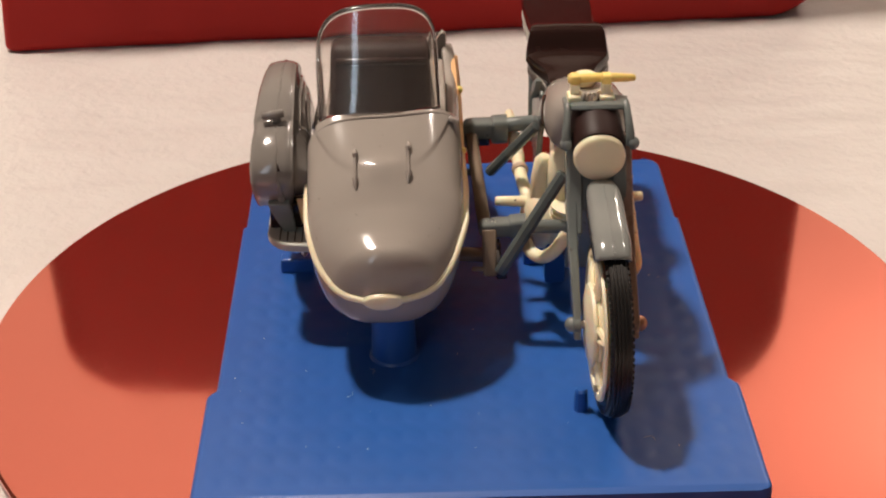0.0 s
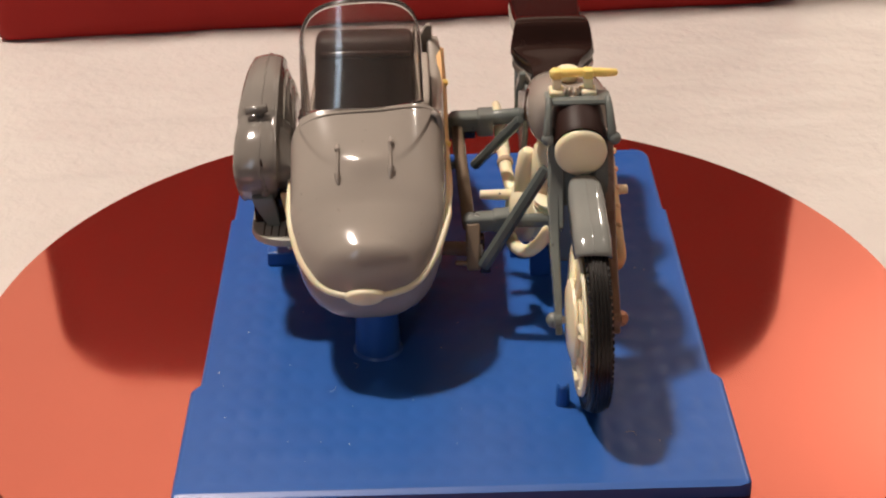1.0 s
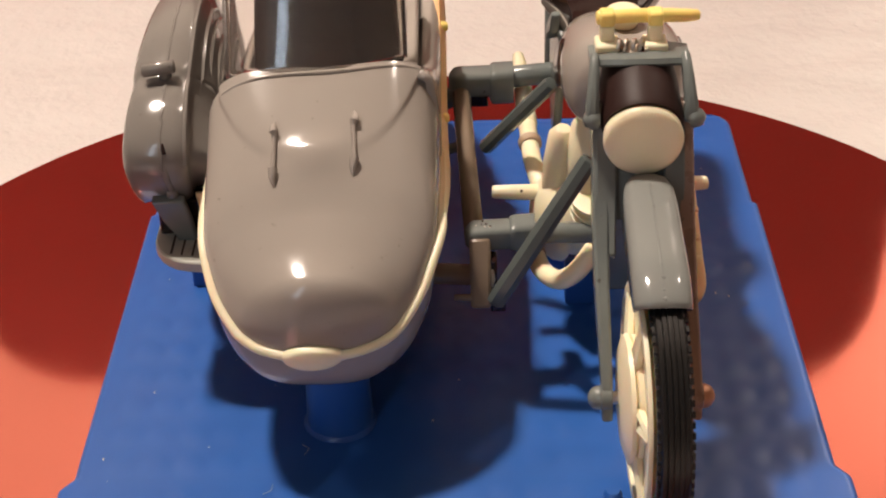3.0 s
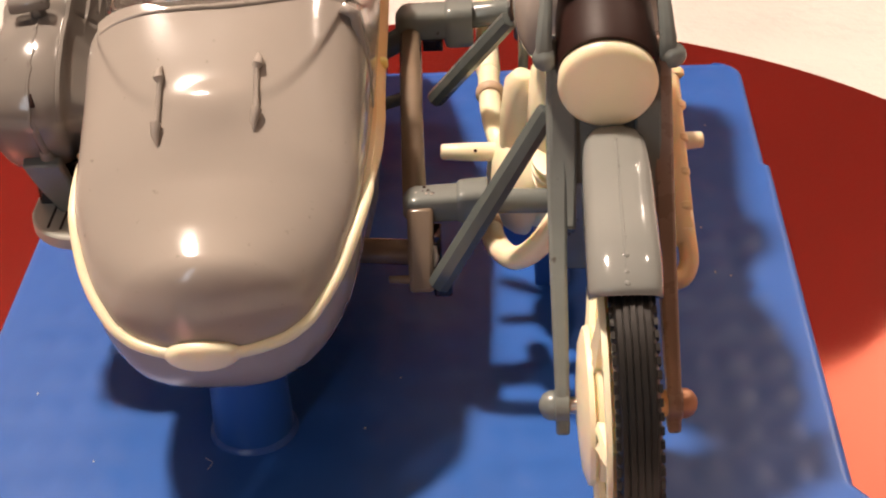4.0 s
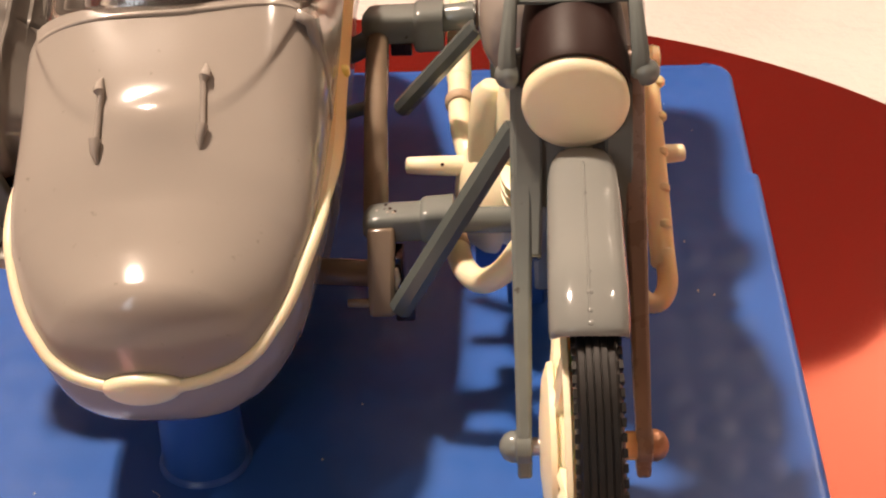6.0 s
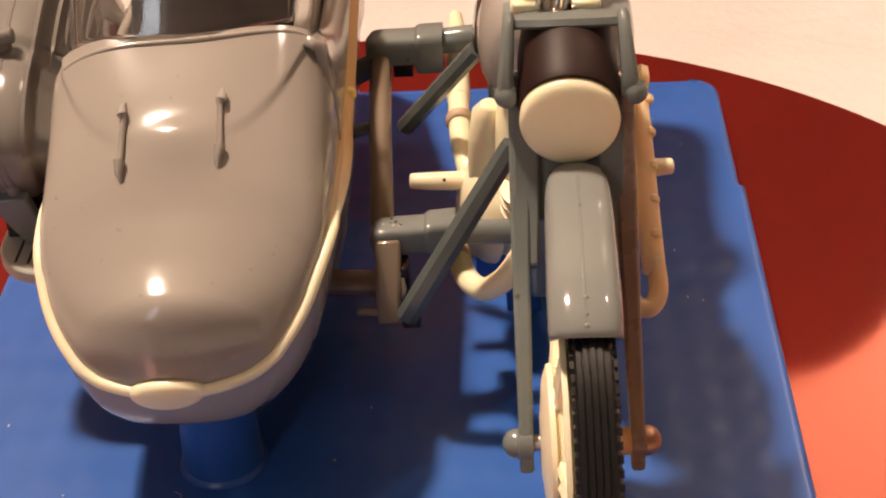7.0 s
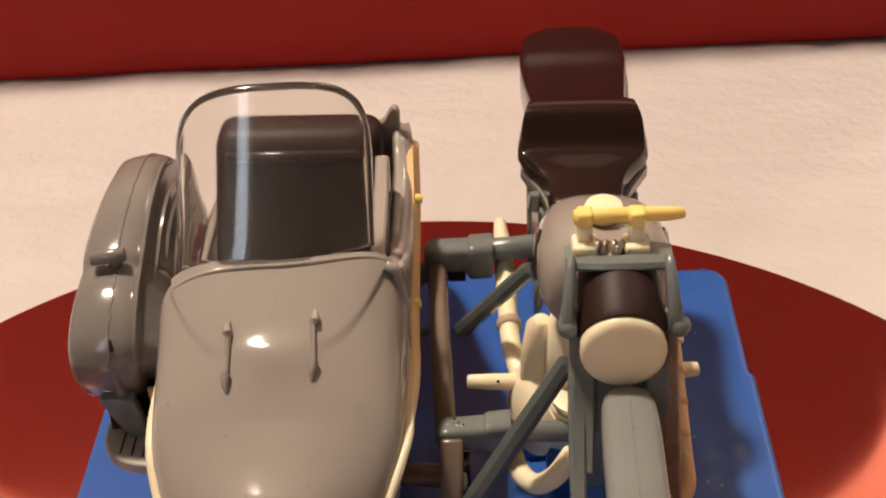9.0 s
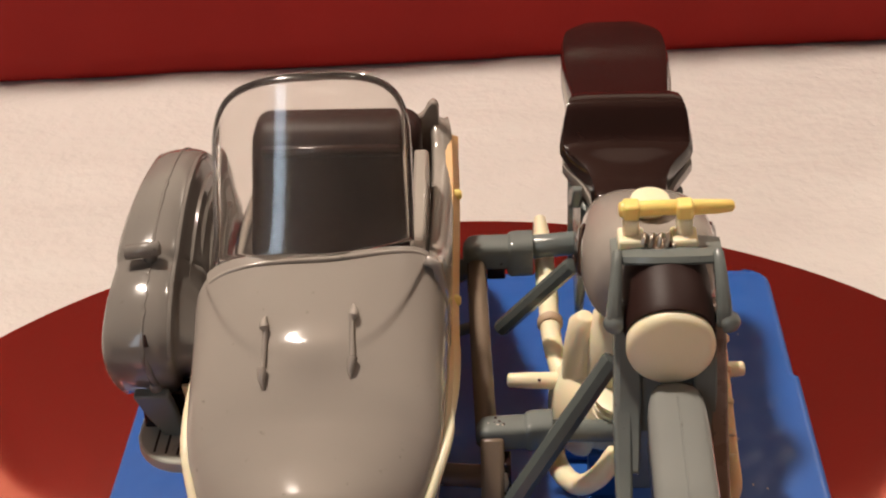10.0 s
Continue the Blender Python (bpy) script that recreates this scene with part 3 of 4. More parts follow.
def frame_and_engine():
    root = new("frame")
    root.location = Vector((24, 45, 25)) * MM - place_of(bike)
    root.parent = bike
    part("backbone", beam([(23.5, 20, 44), (23.5, 30, 40), (23, 60, 39), (23, 92, 40)], [8, 9, 10, 9], [5, 5, 5, 4]), FRAME, root, bevel=0.8)
    part("down_tube", beam([(23.5, 19, 42), (23.5, 24, 28), (23.5, 30, 11), (23.5, 60, 9.5)], 6.5, 3.5), FRAME, root, bevel=0.6)
    part("rear_fender", loft([[(AX + u * 4.6, 69 + (20.5 - d) * math.cos(a), AZ + (20.5 - d) * math.sin(a)) for u, d in ((-1, 9), (-1, 1.0), (-0.7, 0.1), (0, 0), (0.7, 0.1), (1, 1.0), (1, 9))] for a in (radians(170 - 9 * k) for k in range(20))], closed=False), GREY, root, solid=0.8, smooth=60)
    for s in (-1, 1):
        x = 23 + s * 6.6
        part("shock_absorber", tube([(x, 66, 41), (x, 67, 22)], 1.4, 14), FRAME, root)
        part("side_panel", beam([(23 + s * 6.2, 50, 40), (23 + s * 6.8, 56, 30), (23 + s * 6.8, 60, 22)], 1.2, [7, 15, 10]), FRAME, root, bevel=0.5)
    for y, z in ((46.5, 45.0), (49, 43.6), (51.5, 42.2), (54, 40.8), (56.5, 39.4)):
        part("rib", beam([(15.6, y, z), (15.4, y + 1.2, z - 3.2)], 1.3, 1.0), FRAME, root, bevel=0.25)
    eng = new("engine")
    eng.location = Vector((22, 36, 20)) * MM - place_of(bike)
    eng.parent = bike
    part("crankcase", lathe([(-7.6, 1), (-7.4, 5.4), (-6.4, 6.4), (-4, 6.8), (4, 6.8), (6.4, 6.4), (7.4, 5.0), (7.6, 1)], (23.0, 37, 18.5), (1, 0, 0), 36), CREAM, eng, "cream crankcase")
    part("gearbox", lathe([(-7, 1), (-6.7, 5.6), (-5, 6.4), (5, 6.4), (6.7, 5.4), (7, 1)], (23.2, 47, 17.5), (1, 0, 0), 36), CREAM, eng)
    for k in range(4):
        part("fin", lathe([(-0.45, 3.2), (-0.3, 3.9), (0.3, 3.9), (0.45, 3.2)], (20.8, 30.6 - 0.3 * k, 20.5 + 1.4 * k), (0, -0.25, 1), 24), CREAM, eng)
    part("cylinder", tube([(20.4, 34, 20), (20.2, 33, 29), (20.0, 32.4, 34.6), (20.0, 32.2, 35.6)], [4.0, 3.8, 3.0, 2.0], 24), CREAM, eng)
    part("intake_tube", tube([(15.4, 36, 22), (15.6, 35, 28), (15.9, 34.2, 32.2), (16.1, 34.0, 33.2)], [2.3, 2.2, 1.9, 1.2], 20), CREAM, eng)
    part("side_cover", lathe([(0, 6.6), (0.9, 6.4), (2.3, 5.3), (3.2, 2.9), (3.4, 0.1)], (15.4, 35.5, 18.4), (-1, -0.3, 0.1), 32), CREAM, eng)
    # Footrests.
    part("footrest", tube([(6.4, 36.8, 21.8), (9, 36.8, 21.7), (16.5, 37, 21.4)], [0.95, 1.1, 1.25], 16), CREAM, eng, "cream footrest with a small pin hole")
    # The hole is a dark disc laid on, with its shade as colour.
    part("pin_hole", lathe([(0, 0.22), (0.1, 0.2), (0.1, 0.05)], (10.3, 35.9, 22.35), (0, -0.75, 0.66), 10), SEAT, eng)
    part("footrest", tube([(31.5, 42.0, 19.2), (34.5, 42.3, 19.2), (37.6, 42.6, 19.2)], [1.3, 1.2, 1.0], 16), CREAM, eng)
    # Exhaust on the sidecar's side and the curved pipe in front.
    ex = new("exhaust")
    ex.location = Vector((14, 50, 23)) * MM - place_of(bike)
    ex.parent = bike
    part("silencer", tube([(11.1, 72.0, 26.2), (11.4, 66, 25.6), (11.8, 52, 24.4)], [0.9, 1.35, 1.5], 18), CREAM, ex, "cream tapered silencer")
    part("pipe", tube(curve([(11.8, 52, 24.4), (12.2, 44, 23), (13.5, 38, 21), (15.5, 33.5, 18)], 5), 1.35, 16), CREAM, ex)
    part("collar", lathe([(-0.7, 1.5), (-0.4, 1.75), (0.4, 1.75), (0.7, 1.5)], (12.0, 47.5, 23.8), (0.05, -1, -0.15), 18), BROWNED, ex, "browned collar")
    part("bend", tube(curve([(19.5, 20.5, 22), (17.2, 19.5, 19.2), (14.8, 20.5, 17.2), (12.8, 24, 16.6), (11.6, 29, 17.2)], 6), 1.35, 16), CREAM, ex)
    part("broken_end", tube([(12.1, 27.2, 16.9), (11.3, 30.5, 17.6)], [1.42, 1.3], 14), BROWNED, ex, "browned broken end")
    # Chain case and crash bar on the free side.
    cc = new("side_pipe")
    cc.location = Vector((34, 40, 20)) * MM - place_of(bike)
    cc.parent = bike
    part("pipe", tube(curve([(33.6, 49, 27.4), (33.8, 44, 24.6), (34.2, 36, 18.6), (34.6, 29, 13.2)], 5), [1.4] * 16, 14, flat=0.75), BOUNCE_CREAM, cc, "cream pipe with raised collars")
    part("bend", tube(curve([(34.8, 30, 14.0), (35.0, 27.2, 11.6), (34.0, 25.6, 10.4), (32.4, 25.6, 10.6), (31.0, 27, 12)], 5), 1.15, 14), BOUNCE_CREAM, cc)
    part("knob", lathe([(0, 0.1), (0.2, 1.3), (1.0, 1.7), (1.8, 1.4), (2.0, 0.1)], (33.4, 49.5, 27.8), (1, 0, 0), 20), BOUNCE_CREAM, cc)
    for k in range(5):
        p = Vector((34.9, 46.5 - 3.6 * k, 26.4 - 2.55 * k))
        part("collar", lathe([(-0.6, 0.5), (-0.3, 0.8), (0.3, 0.8), (0.6, 0.5)], p, (0, -0.8, -0.6), 12), BOUNCE_CREAM, cc)


frame_and_engine()


def struts():
    """The slate struts between machine and sidecar."""
    root = new("sidecar_frame")
    root.location = Vector((6, 40, 22)) * MM - place_of(bike)
    root.parent = bike

    def arm(name, x0, x1, y0, y1, z, deep, tall, label=""):
        """A cast arm of rounded box section along x, rounder at its free end."""
        rings = []
        n = 9
        for k in range(n + 1):
            f = k / n
            end = min(1.0, 0.55 + 0.45 * math.sqrt(1 - max(0.0, 1 - f * n / 2.2) ** 2))
            ring = []
            for j in range(20):
                t = 2 * math.pi * j / 20
                c, q = math.cos(t), math.sin(t)
                ring.append((x0 + (x1 - x0) * f, y0 + (y1 - y0) * f + deep / 2 * end * math.copysign(abs(c) ** 0.45, c), z + tall / 2 * end * math.copysign(abs(q) ** 0.45, q)))
            rings.append(ring)
        return part(name, loft(rings), FRAME, root, label, smooth=45)

    part("long_tube", tube([(1.9, 58, 27.4), (2.6, 42, 25), (3.5, 25.5, 21.0)], 1.4, 16), ROD, root, "bronze-grey long tube")
    # Rear joint: elbow, hanging sleeve, arm and a black pad under it.
    arm("upper_bracket", 0.1, 7.0, 58.6, 58.9, 28.5, 4.4, 4.0, "slate elbow with a rounded end")
    arm("upper_sleeve", 6.0, 9.9, 59.0, 59.3, 28.0, 5.2, 5.6, "wider slate sleeve")
    part("upper_arm", tube([(9.6, 59.6, 28.7), (18, 60.5, 29.0)], 1.7, 14), FRAME, root)
    part("pad", block(3.4, 6.0, 57.2, 60.4, 24.9, 26.6), SEAT, root, bevel=0.2)
    # Front joint.
    elbow = arm("lower_elbow", 2.2, 8.6, 25.4, 25.9, 21.5, 4.0, 3.4, "slate elbow, worn to bare metal on top")
    rnd = random.Random(9)
    for k in range(7):
        x, y, q = 3.3 + 2.6 * rnd.random(), 25.0 + 1.6 * rnd.random(), rnd.uniform(0.12, 0.32)
        part("worn_spot", lathe([(-0.05, q), (0.03, q * 0.9), (0.05, q * 0.3)], (x, y, 23.17), (0.05, 0, 1), 7), STEEL if k % 2 else SEAT, elbow)
    arm("lower_sleeve", 8.0, 11.8, 25.9, 26.4, 21.5, 4.5, 4.1, "wider slate sleeve")
    part("lower_arm", tube([(11.4, 26.4, 21.2), (21.0, 27, 20.6)], 1.45, 16), FRAME, root)
    part("foot", beam([(4.2, 24.5, 21.5), (4.2, 20.8, 16.8), (4.2, 19.6, 13.6)], [3.0, 2.9, 2.9], [3.0, 2.8, 2.6]), ROD, root, "worn bronze-grey foot", bevel=0.5)
    part("clamp", block(5.5, 7.6, 19.4, 22.0, 12.8, 15.6), SEAT, root, bevel=0.25)
    part("clamp", block(5.5, 6.5, 21.4, 24.2, 16.0, 19.8), SEAT, root, bevel=0.2)
    part("burr", tube([(5.75, 21.1, 18.6), (5.85, 20.6, 17.4), (5.65, 20.2, 16.5)], [0.25, 0.4, 0.2], 7), STEEL, root, "bare metal burr")
    part("pin", tube([(0.6, 19.4, 15.4), (3.4, 19.6, 15.2)], [0.45, 0.55], 8), ROD, root)
    part("front_strut", tube([(6.2, 18.6, 15.2), (7.6, 18.8, 17.5), (18.6, 20.6, 35.6)], [1.35, 1.42, 1.3], 8), STRUT, root, "dark slate faceted strut", smooth=30)
    part("rear_strut", tube([(5.4, 45.4, 24.4), (14.6, 40.0, 37.2)], 1.15, 8), STRUT, root, "dark slate faceted strut", smooth=30)
    part("hull_arm", tube([(-2, 57, 25.5), (2, 58.0, 27.2)], 1.5, 12), STRUT, root)
    part("hull_arm", tube([(-2.5, 45, 23.6), (1.6, 45.5, 24.6)], 0.8, 10), STRUT, root)
    part("hull_arm", tube([(-4, 24, 16.5), (4.0, 23, 16.6)], 1.5, 12), ROD, root)


struts()

# Sidecar -------------------------------------------------------------------------
sidecar = new("sidecar")
sidecar.location = Vector((-16, 35, 20)) * MM - place_of(bike)
sidecar.parent = bike
sidecar["label"] = "grey sidecar with clear windscreen and cream trim"
CX = -16.5
# Rows along the hull: y, half width, trim height, top height, bottom height, squareness.
HULL = [(-0.2, 1.2, 19.9, 20.8, 18.2, 0.95), (0.3, 4.2, 20, 25.6, 16.5, 0.95), (1, 6.2, 20.2, 28.1, 15.3, 0.95), (1.6, 7.6, 20.55, 29.2, 14.5, 0.96), (2.2, 8.8, 21, 29.78, 13.9, 0.96), (2.8, 9.75, 21.5, 30.1, 13.3, 0.96), (3.4, 10.4, 22, 30.34, 13, 0.96), (4.2, 11.1, 22.7, 30.67, 12.6, 0.96), (5.2, 11.9, 23.5, 31.12, 12, 0.96), (6.6, 12.8, 24.5, 31.82, 11.5, 0.96), (8.3, 13.6, 25.8, 32.82, 11, 0.95), (10, 14.2, 27.1, 33.85, 10.7, 0.94), (11.5, 14.7, 28.2, 34.8, 10.4, 0.92), (15, 15.2, 29.9, 37.4, 10, 0.86), (21, 15.5, 30.6, 41.4, 9.4, 0.74), (27, 15.6, 30.9, 44.9, 9, 0.55), (28.9, 15.65, 31, 46, 9, 0.51)]
# Rows of the open tub: y, half width, trim height, bottom height, rim height.
BACK = [(28.9, 15.1, 30.0, 9.0, 44.0), (36, 15.1, 31.1, 9.0, 41.0), (42, 15.05, 31.8, 9.0, 39.4), (50, 15.0, 34.6, 9.4, 39.6), (58, 15.0, 37.4, 10, 40.4), (64, 14.8, 39.6, 11, 41.6), (68, 14.6, 41.0, 11.5, 44.0), (72, 14.2, 42.0, 12, 43.0), (78, 14.0, 33.0, 13, 36.0), (86, 13.6, 28.0, 14, 31.0), (96, 12.4, 24.0, 15, 26.0), (101, 9.0, 21.0, 16, 22.5)]
HULL_FINE = smooth_table(HULL, 0.3)


def hull_side(y):
    """Half width, trim, top and bottom height and squareness of the hull at a place along it."""
    return lerp(y, HULL_FINE)


def skew(y):
    """The hull stands a little askew, most of all at its screen."""
    return 0.045 + 0.075 * min(1, max(0, (y - 14) / 14))


def upper(y, s, out=0.0):
    """A point of the hood: s from -1 at one trim line over the top to 1 at the other."""
    w, zt, top, _, p = hull_side(y)
    a = math.pi / 2 * s
    ca, sa = math.cos(a), math.sin(a)
    u = w * math.copysign(abs(sa) ** p, sa)
    swept = (0.016 if u > 0 else 0.005) * min(abs(u), 12.0) ** 2 * min(1, max(0, (y - 18) / 11)) ** 1.5  # the rear edge sweeps back at its ends
    return Vector((CX + u * (w + out) / w, y + skew(y) * w * sa + swept, zt + (top - zt + out) * abs(ca) ** p))


def above(y, u, out=0.0):
    """The point of the hood u millimetres beside its middle."""
    w, _, _, _, p = hull_side(y)
    return upper(y, math.copysign(math.asin(min(1, abs(u) / w) ** (1 / p)) / (math.pi / 2), u), out)


def cowl_rise(y, u):
    """How far the cowl stands off the hood: a step that is sharp beside and melts away in the middle."""
    f = min(1, abs(u) / 13.2)
    front = 16.6 + 11.0 * f**3.0 + 0.05 * u
    side = 0.30 + 0.70 * f**1.4
    t = min(1, max(0, (y - front) / (0.9 + 1.4 * (1 - f))))
    step = 0.40 * side * t * t * (3 - 2 * t) if abs(u) < 13.2 else 0.0
    return step + 0.92 * math.exp(-(((u - 0.1) / 3.9) ** 2) - ((y - 17.3) / 2.25) ** 2)


def hull():
    rings = []
    for y, w, zt, top, zb, p in HULL_FINE:
        ring = []
        for s in np.linspace(-1, 1, 121):
            q = upper(y, s)
            ring.append(upper(y, s, cowl_rise(y, q.x - CX)))
        for k in range(1, 20):
            a = math.pi * k / 20
            ca, sa = math.cos(a), math.sin(a)
            ring.append(Vector((CX + w * math.copysign(abs(ca) ** 0.7, ca), y + skew(y) * w * ca, zt - (zt - zb) * abs(sa) ** 0.75)))
        rings.append(ring)
    part("hood", loft(rings), GREY, sidecar, "glossy grey rounded nose of the sidecar", smooth=70)
    # The tub behind the windscreen: open above.
    rings = []
    for y, w, zt, zb, rim in smooth_table(BACK, 1.2):
        ring = []
        low = min(rim, 33.0)
        for u, z in ((-0.90, low), (-0.95, low - 0.5), (-1.0, low - 1.2), (-1.0, min(zt, low) - 1.8), (-0.98, zb + (zt - zb) * 0.5), (-0.85, zb + 3), (-0.6, zb + 0.6), (0, zb), (0.6, zb + 0.6), (0.85, zb + 3), (0.98, zb + (zt - zb) * 0.5), (1.0, zt), (1.0, zt + (rim - zt) * 0.4), (0.95, rim - 1.0), (0.86, rim)):
            ring.append((CX + u * w, y + (0.12 - 0.075 * min(1, (y - 28.9) / 30)) * u * w, z))
        rings.append(ring)
    part("tub", loft(rings, closed=False), GREY, sidecar, "open grey tub of the sidecar", solid=1.2, smooth=50)
    # Inside, beside the seat: an arm rest, and the corner of the back wall with its raised end.
    part("arm_rest", beam([(CX + 11.7, 36.5, 39.6), (CX + 11.7, 47, 41.6), (CX + 11.5, 57, 43.2)], 2.0, [5, 6, 6]), GREY, sidecar, bevel=0.5)
    top = [(CX + 9.2, 45.0), (CX + 10.6, 45.2), (CX + 11.4, 45.8), (CX + 12.0, 47.0), (CX + 12.6, 47.6), (CX + 13.2, 47.4), (CX + 13.5, 46.6)]
    bm = loft([[(x, 68, 33), (x, 68, z), (x, 69.5, z), (x, 69.5, 33)] for x, z in top])
    part("back_corner", bm, GREY, sidecar, bevel=0.35)
    lip = [above(28.1 + 0.03 * u, u, 0.15) for u in np.linspace(-12.8, 12.8, 40)]
    part("cowl_lip", tube(lip, 0.34, 10), GREY, sidecar)


hull()


def catch(x, y):
    """A hood catch: a slim bar with a pointed head at either end."""
    def on(yy, up):
        best = min(np.linspace(-0.7, 0.7, 141), key=lambda s: abs(upper(yy, s).x - x))
        return upper(yy, best, up)

    pts = [on(y + d, u) for d, u in ((-1.0, 0.05), (-0.4, 0.55), (0.6, 0.75), (0.9, 0.5), (4.6, 0.6), (4.9, 0.9), (5.6, 0.75), (6.6, 0.3))]
    part("hood_catch", tube(pts, [0.15, 0.45, 0.6, 0.32, 0.32, 0.6, 0.45, 0.12], 10, round_ends=False), GREY, sidecar)


catch(-21.9, 15.2)
catch(-12.0, 16.0)


def trim():
    path = []
    for y in (31, 27, 21, 17, 13, 9.5, 7.4, 5.6, 4.2, 3.0, 2.1, 1.4):
        w, zt, top, zb, p = hull_side(y)
        path.append((CX - w - 0.15, y - 0.045 * w - 0.15, zt))
    left = list(path)
    right = [(2 * CX - x + 0.40 * min(1, max(0, (y - 6) / 8)), y + 0.045 * 2 * (CX - x), z - 1.3 * min(1, max(0, (y - 9) / 8))) for x, y, z in path]
    line = left + [(CX - 4.2, 0.0, 20.1), (CX, -0.5, 20.0), (CX + 4.2, 0.3, 20.1)] + [p for p in right[::-1] if p[1] < 23]
    line = curve(line, 3)
    thick = [0.66 - 0.12 * max(0, 4 - (len(line) - 1 - i)) for i in range(len(line))]  # thins out where the side band takes over
    part("trim_strip", tube(line, thick, 10, flat=1.0), CREAM, sidecar, "cream trim strip round the nose", smooth=70)
    part("badge", lathe([(-0.4, 3.9), (0.2, 4.1), (0.7, 3.8), (1.0, 3.0), (1.05, 0.1)], (0, 0, 0), (0, -1, 0), 40), CREAM, sidecar, "oval cream nose badge")
    ob = [o for o in sidecar.children if o.name.startswith("badge")][0]
    for v in ob.data.vertices:
        p = (v.co + place_of(sidecar)) / MM
        p = Vector((p.x, p.y + 0.03 * p.x * p.x, p.z * 0.42))
        p = Matrix.Rotation(radians(2), 3, "Z") @ p
        v.co = (p + Vector((-17.2, -0.3, 20.0))) * MM - place_of(sidecar)
    band, way = [], []
    for y in np.linspace(13.5, 69.5, 57):
        if y < 29:
            w, zt = hull_side(y)[:2]
            x, z = CX + w + 0.25, zt - 1.3 * min(1, max(0, (y - 9) / 8))
        else:
            w, zt, zb, rim = lerp(y, BACK)
            x, z = CX + w + 0.2 + 0.35 * max(0, 1 - (y - 29) / 8), zt + 0.3 - 0.9 * max(0, 1 - (y - 29) / 8)
        way.append((x, y + 0.045 * w, z))
    for i, (x, y, z) in enumerate(way):
        near = way[max(i - 4, 0):i + 5]
        x, z = sum(p[0] for p in near) / len(near), sum(p[2] for p in near) / len(near)
        g = min(1, i / 18)
        h = min(0.6 + 0.8 * g, 0.25 + (len(way) - 1 - i) * 0.5, 0.15 + 0.09 * i)
        x -= 0.25 * max(0, 1 - i / 5)  # grows out from under the trim strip
        band.append([(x - 0.6, y, z - h), (x + 0.2 + 0.7 * g, y, z - h), (x + 0.55 + 0.7 * g, y, z - h * 0.7), (x + 0.55 + 0.6 * g, y, z - h * 0.2), (x + 0.35, y, z + h), (x - 0.6, y, z + h)])
    part("side_band", loft(band), BAND, sidecar, "flat orange-cream band along the side", smooth=50)
    for y in (40.5, 58.5):
        w, zt, zb, rim = lerp(y, BACK)
        part("trim_stud", lathe([(0, 0.8), (0.9, 0.8), (1.3, 0.5), (1.35, 0.1)], (CX + w + 0.4, y, zt + 0.3), (1, 0, 0), 14), YELLOW, sidecar)


trim()


def windscreen():
    rows = []
    for k in range(21):
        h = k / 20
        row = []
        for j in range(57):
            a = -1 + 2 * j / 56
            phi = a * radians(80)
            # Outline: upright sides that run into a round top.
            top = 0.46 + 0.56 * math.sqrt(max(0, 1 - abs(a) ** 2.1))
            hh = h * top
            u = 11.9 * math.sin(phi) / math.sin(radians(80))
            base = above(min(28.4 + 0.03 * u, 28.85), u * 0.99)
            row.append((base.x - 0.8 - 0.6 * hh, base.y + 6.5 * (1 - math.cos(phi)) * (0.55 + 0.45 * h**0.5) + 11.5 * hh, base.z - 0.3 + 18.9 * hh))
        rows.append(row)
    part("windscreen", loft(rows, closed=False), GLASS, sidecar, "clear plastic windscreen with rounded top", solid=1.1, smooth=70)


windscreen()


def sidecar_seat():
    root = new("sidecar_seat")
    root.location = Vector((CX, 58, 35)) * MM - place_of(sidecar)
    root.parent = sidecar
    rings = []
    for k, (dy, inset) in enumerate(((0, 2.2), (0.4, 1.0), (1.2, 0.3), (2.2, 0), (6, 0), (7, 0.6), (7.5, 2))):
        w, lo, hi, r = 11.8 - inset, 24.0, 47.2 - inset, 2.6
        ring = [(CX - 1.8 - w, lo), (CX - 0.4 + w, lo)]
        for cx, a0 in ((CX - 0.6 + w - r, 0), (CX - 0.6 - w + r, 90)):
            ring += [(cx + r * math.cos(radians(a0 + 15 * i)), hi - r + r * math.sin(radians(a0 + 15 * i))) for i in range(7)]
        rings.append([(x, 54.5 + dy + (z - 24) * 0.28, z) for x, z in ring])
    part("backrest", loft(rings), SHELL, root, "black-brown backrest", smooth=60)
    part("cushion", block(CX - 11.5, CX + 11, 36, 56, 22, 27), SEAT, root, bevel=1.5)
    part("foot_well", block(CX - 11, CX + 11, 32, 37, 12, 24), SEAT, root, bevel=0.8)
    part("pipe_roll", tube([(CX - 10.5, 59.9, 44.2), (CX + 9.5, 59.9, 44.2)], 0.9, 12), SEAT, root)


sidecar_seat()


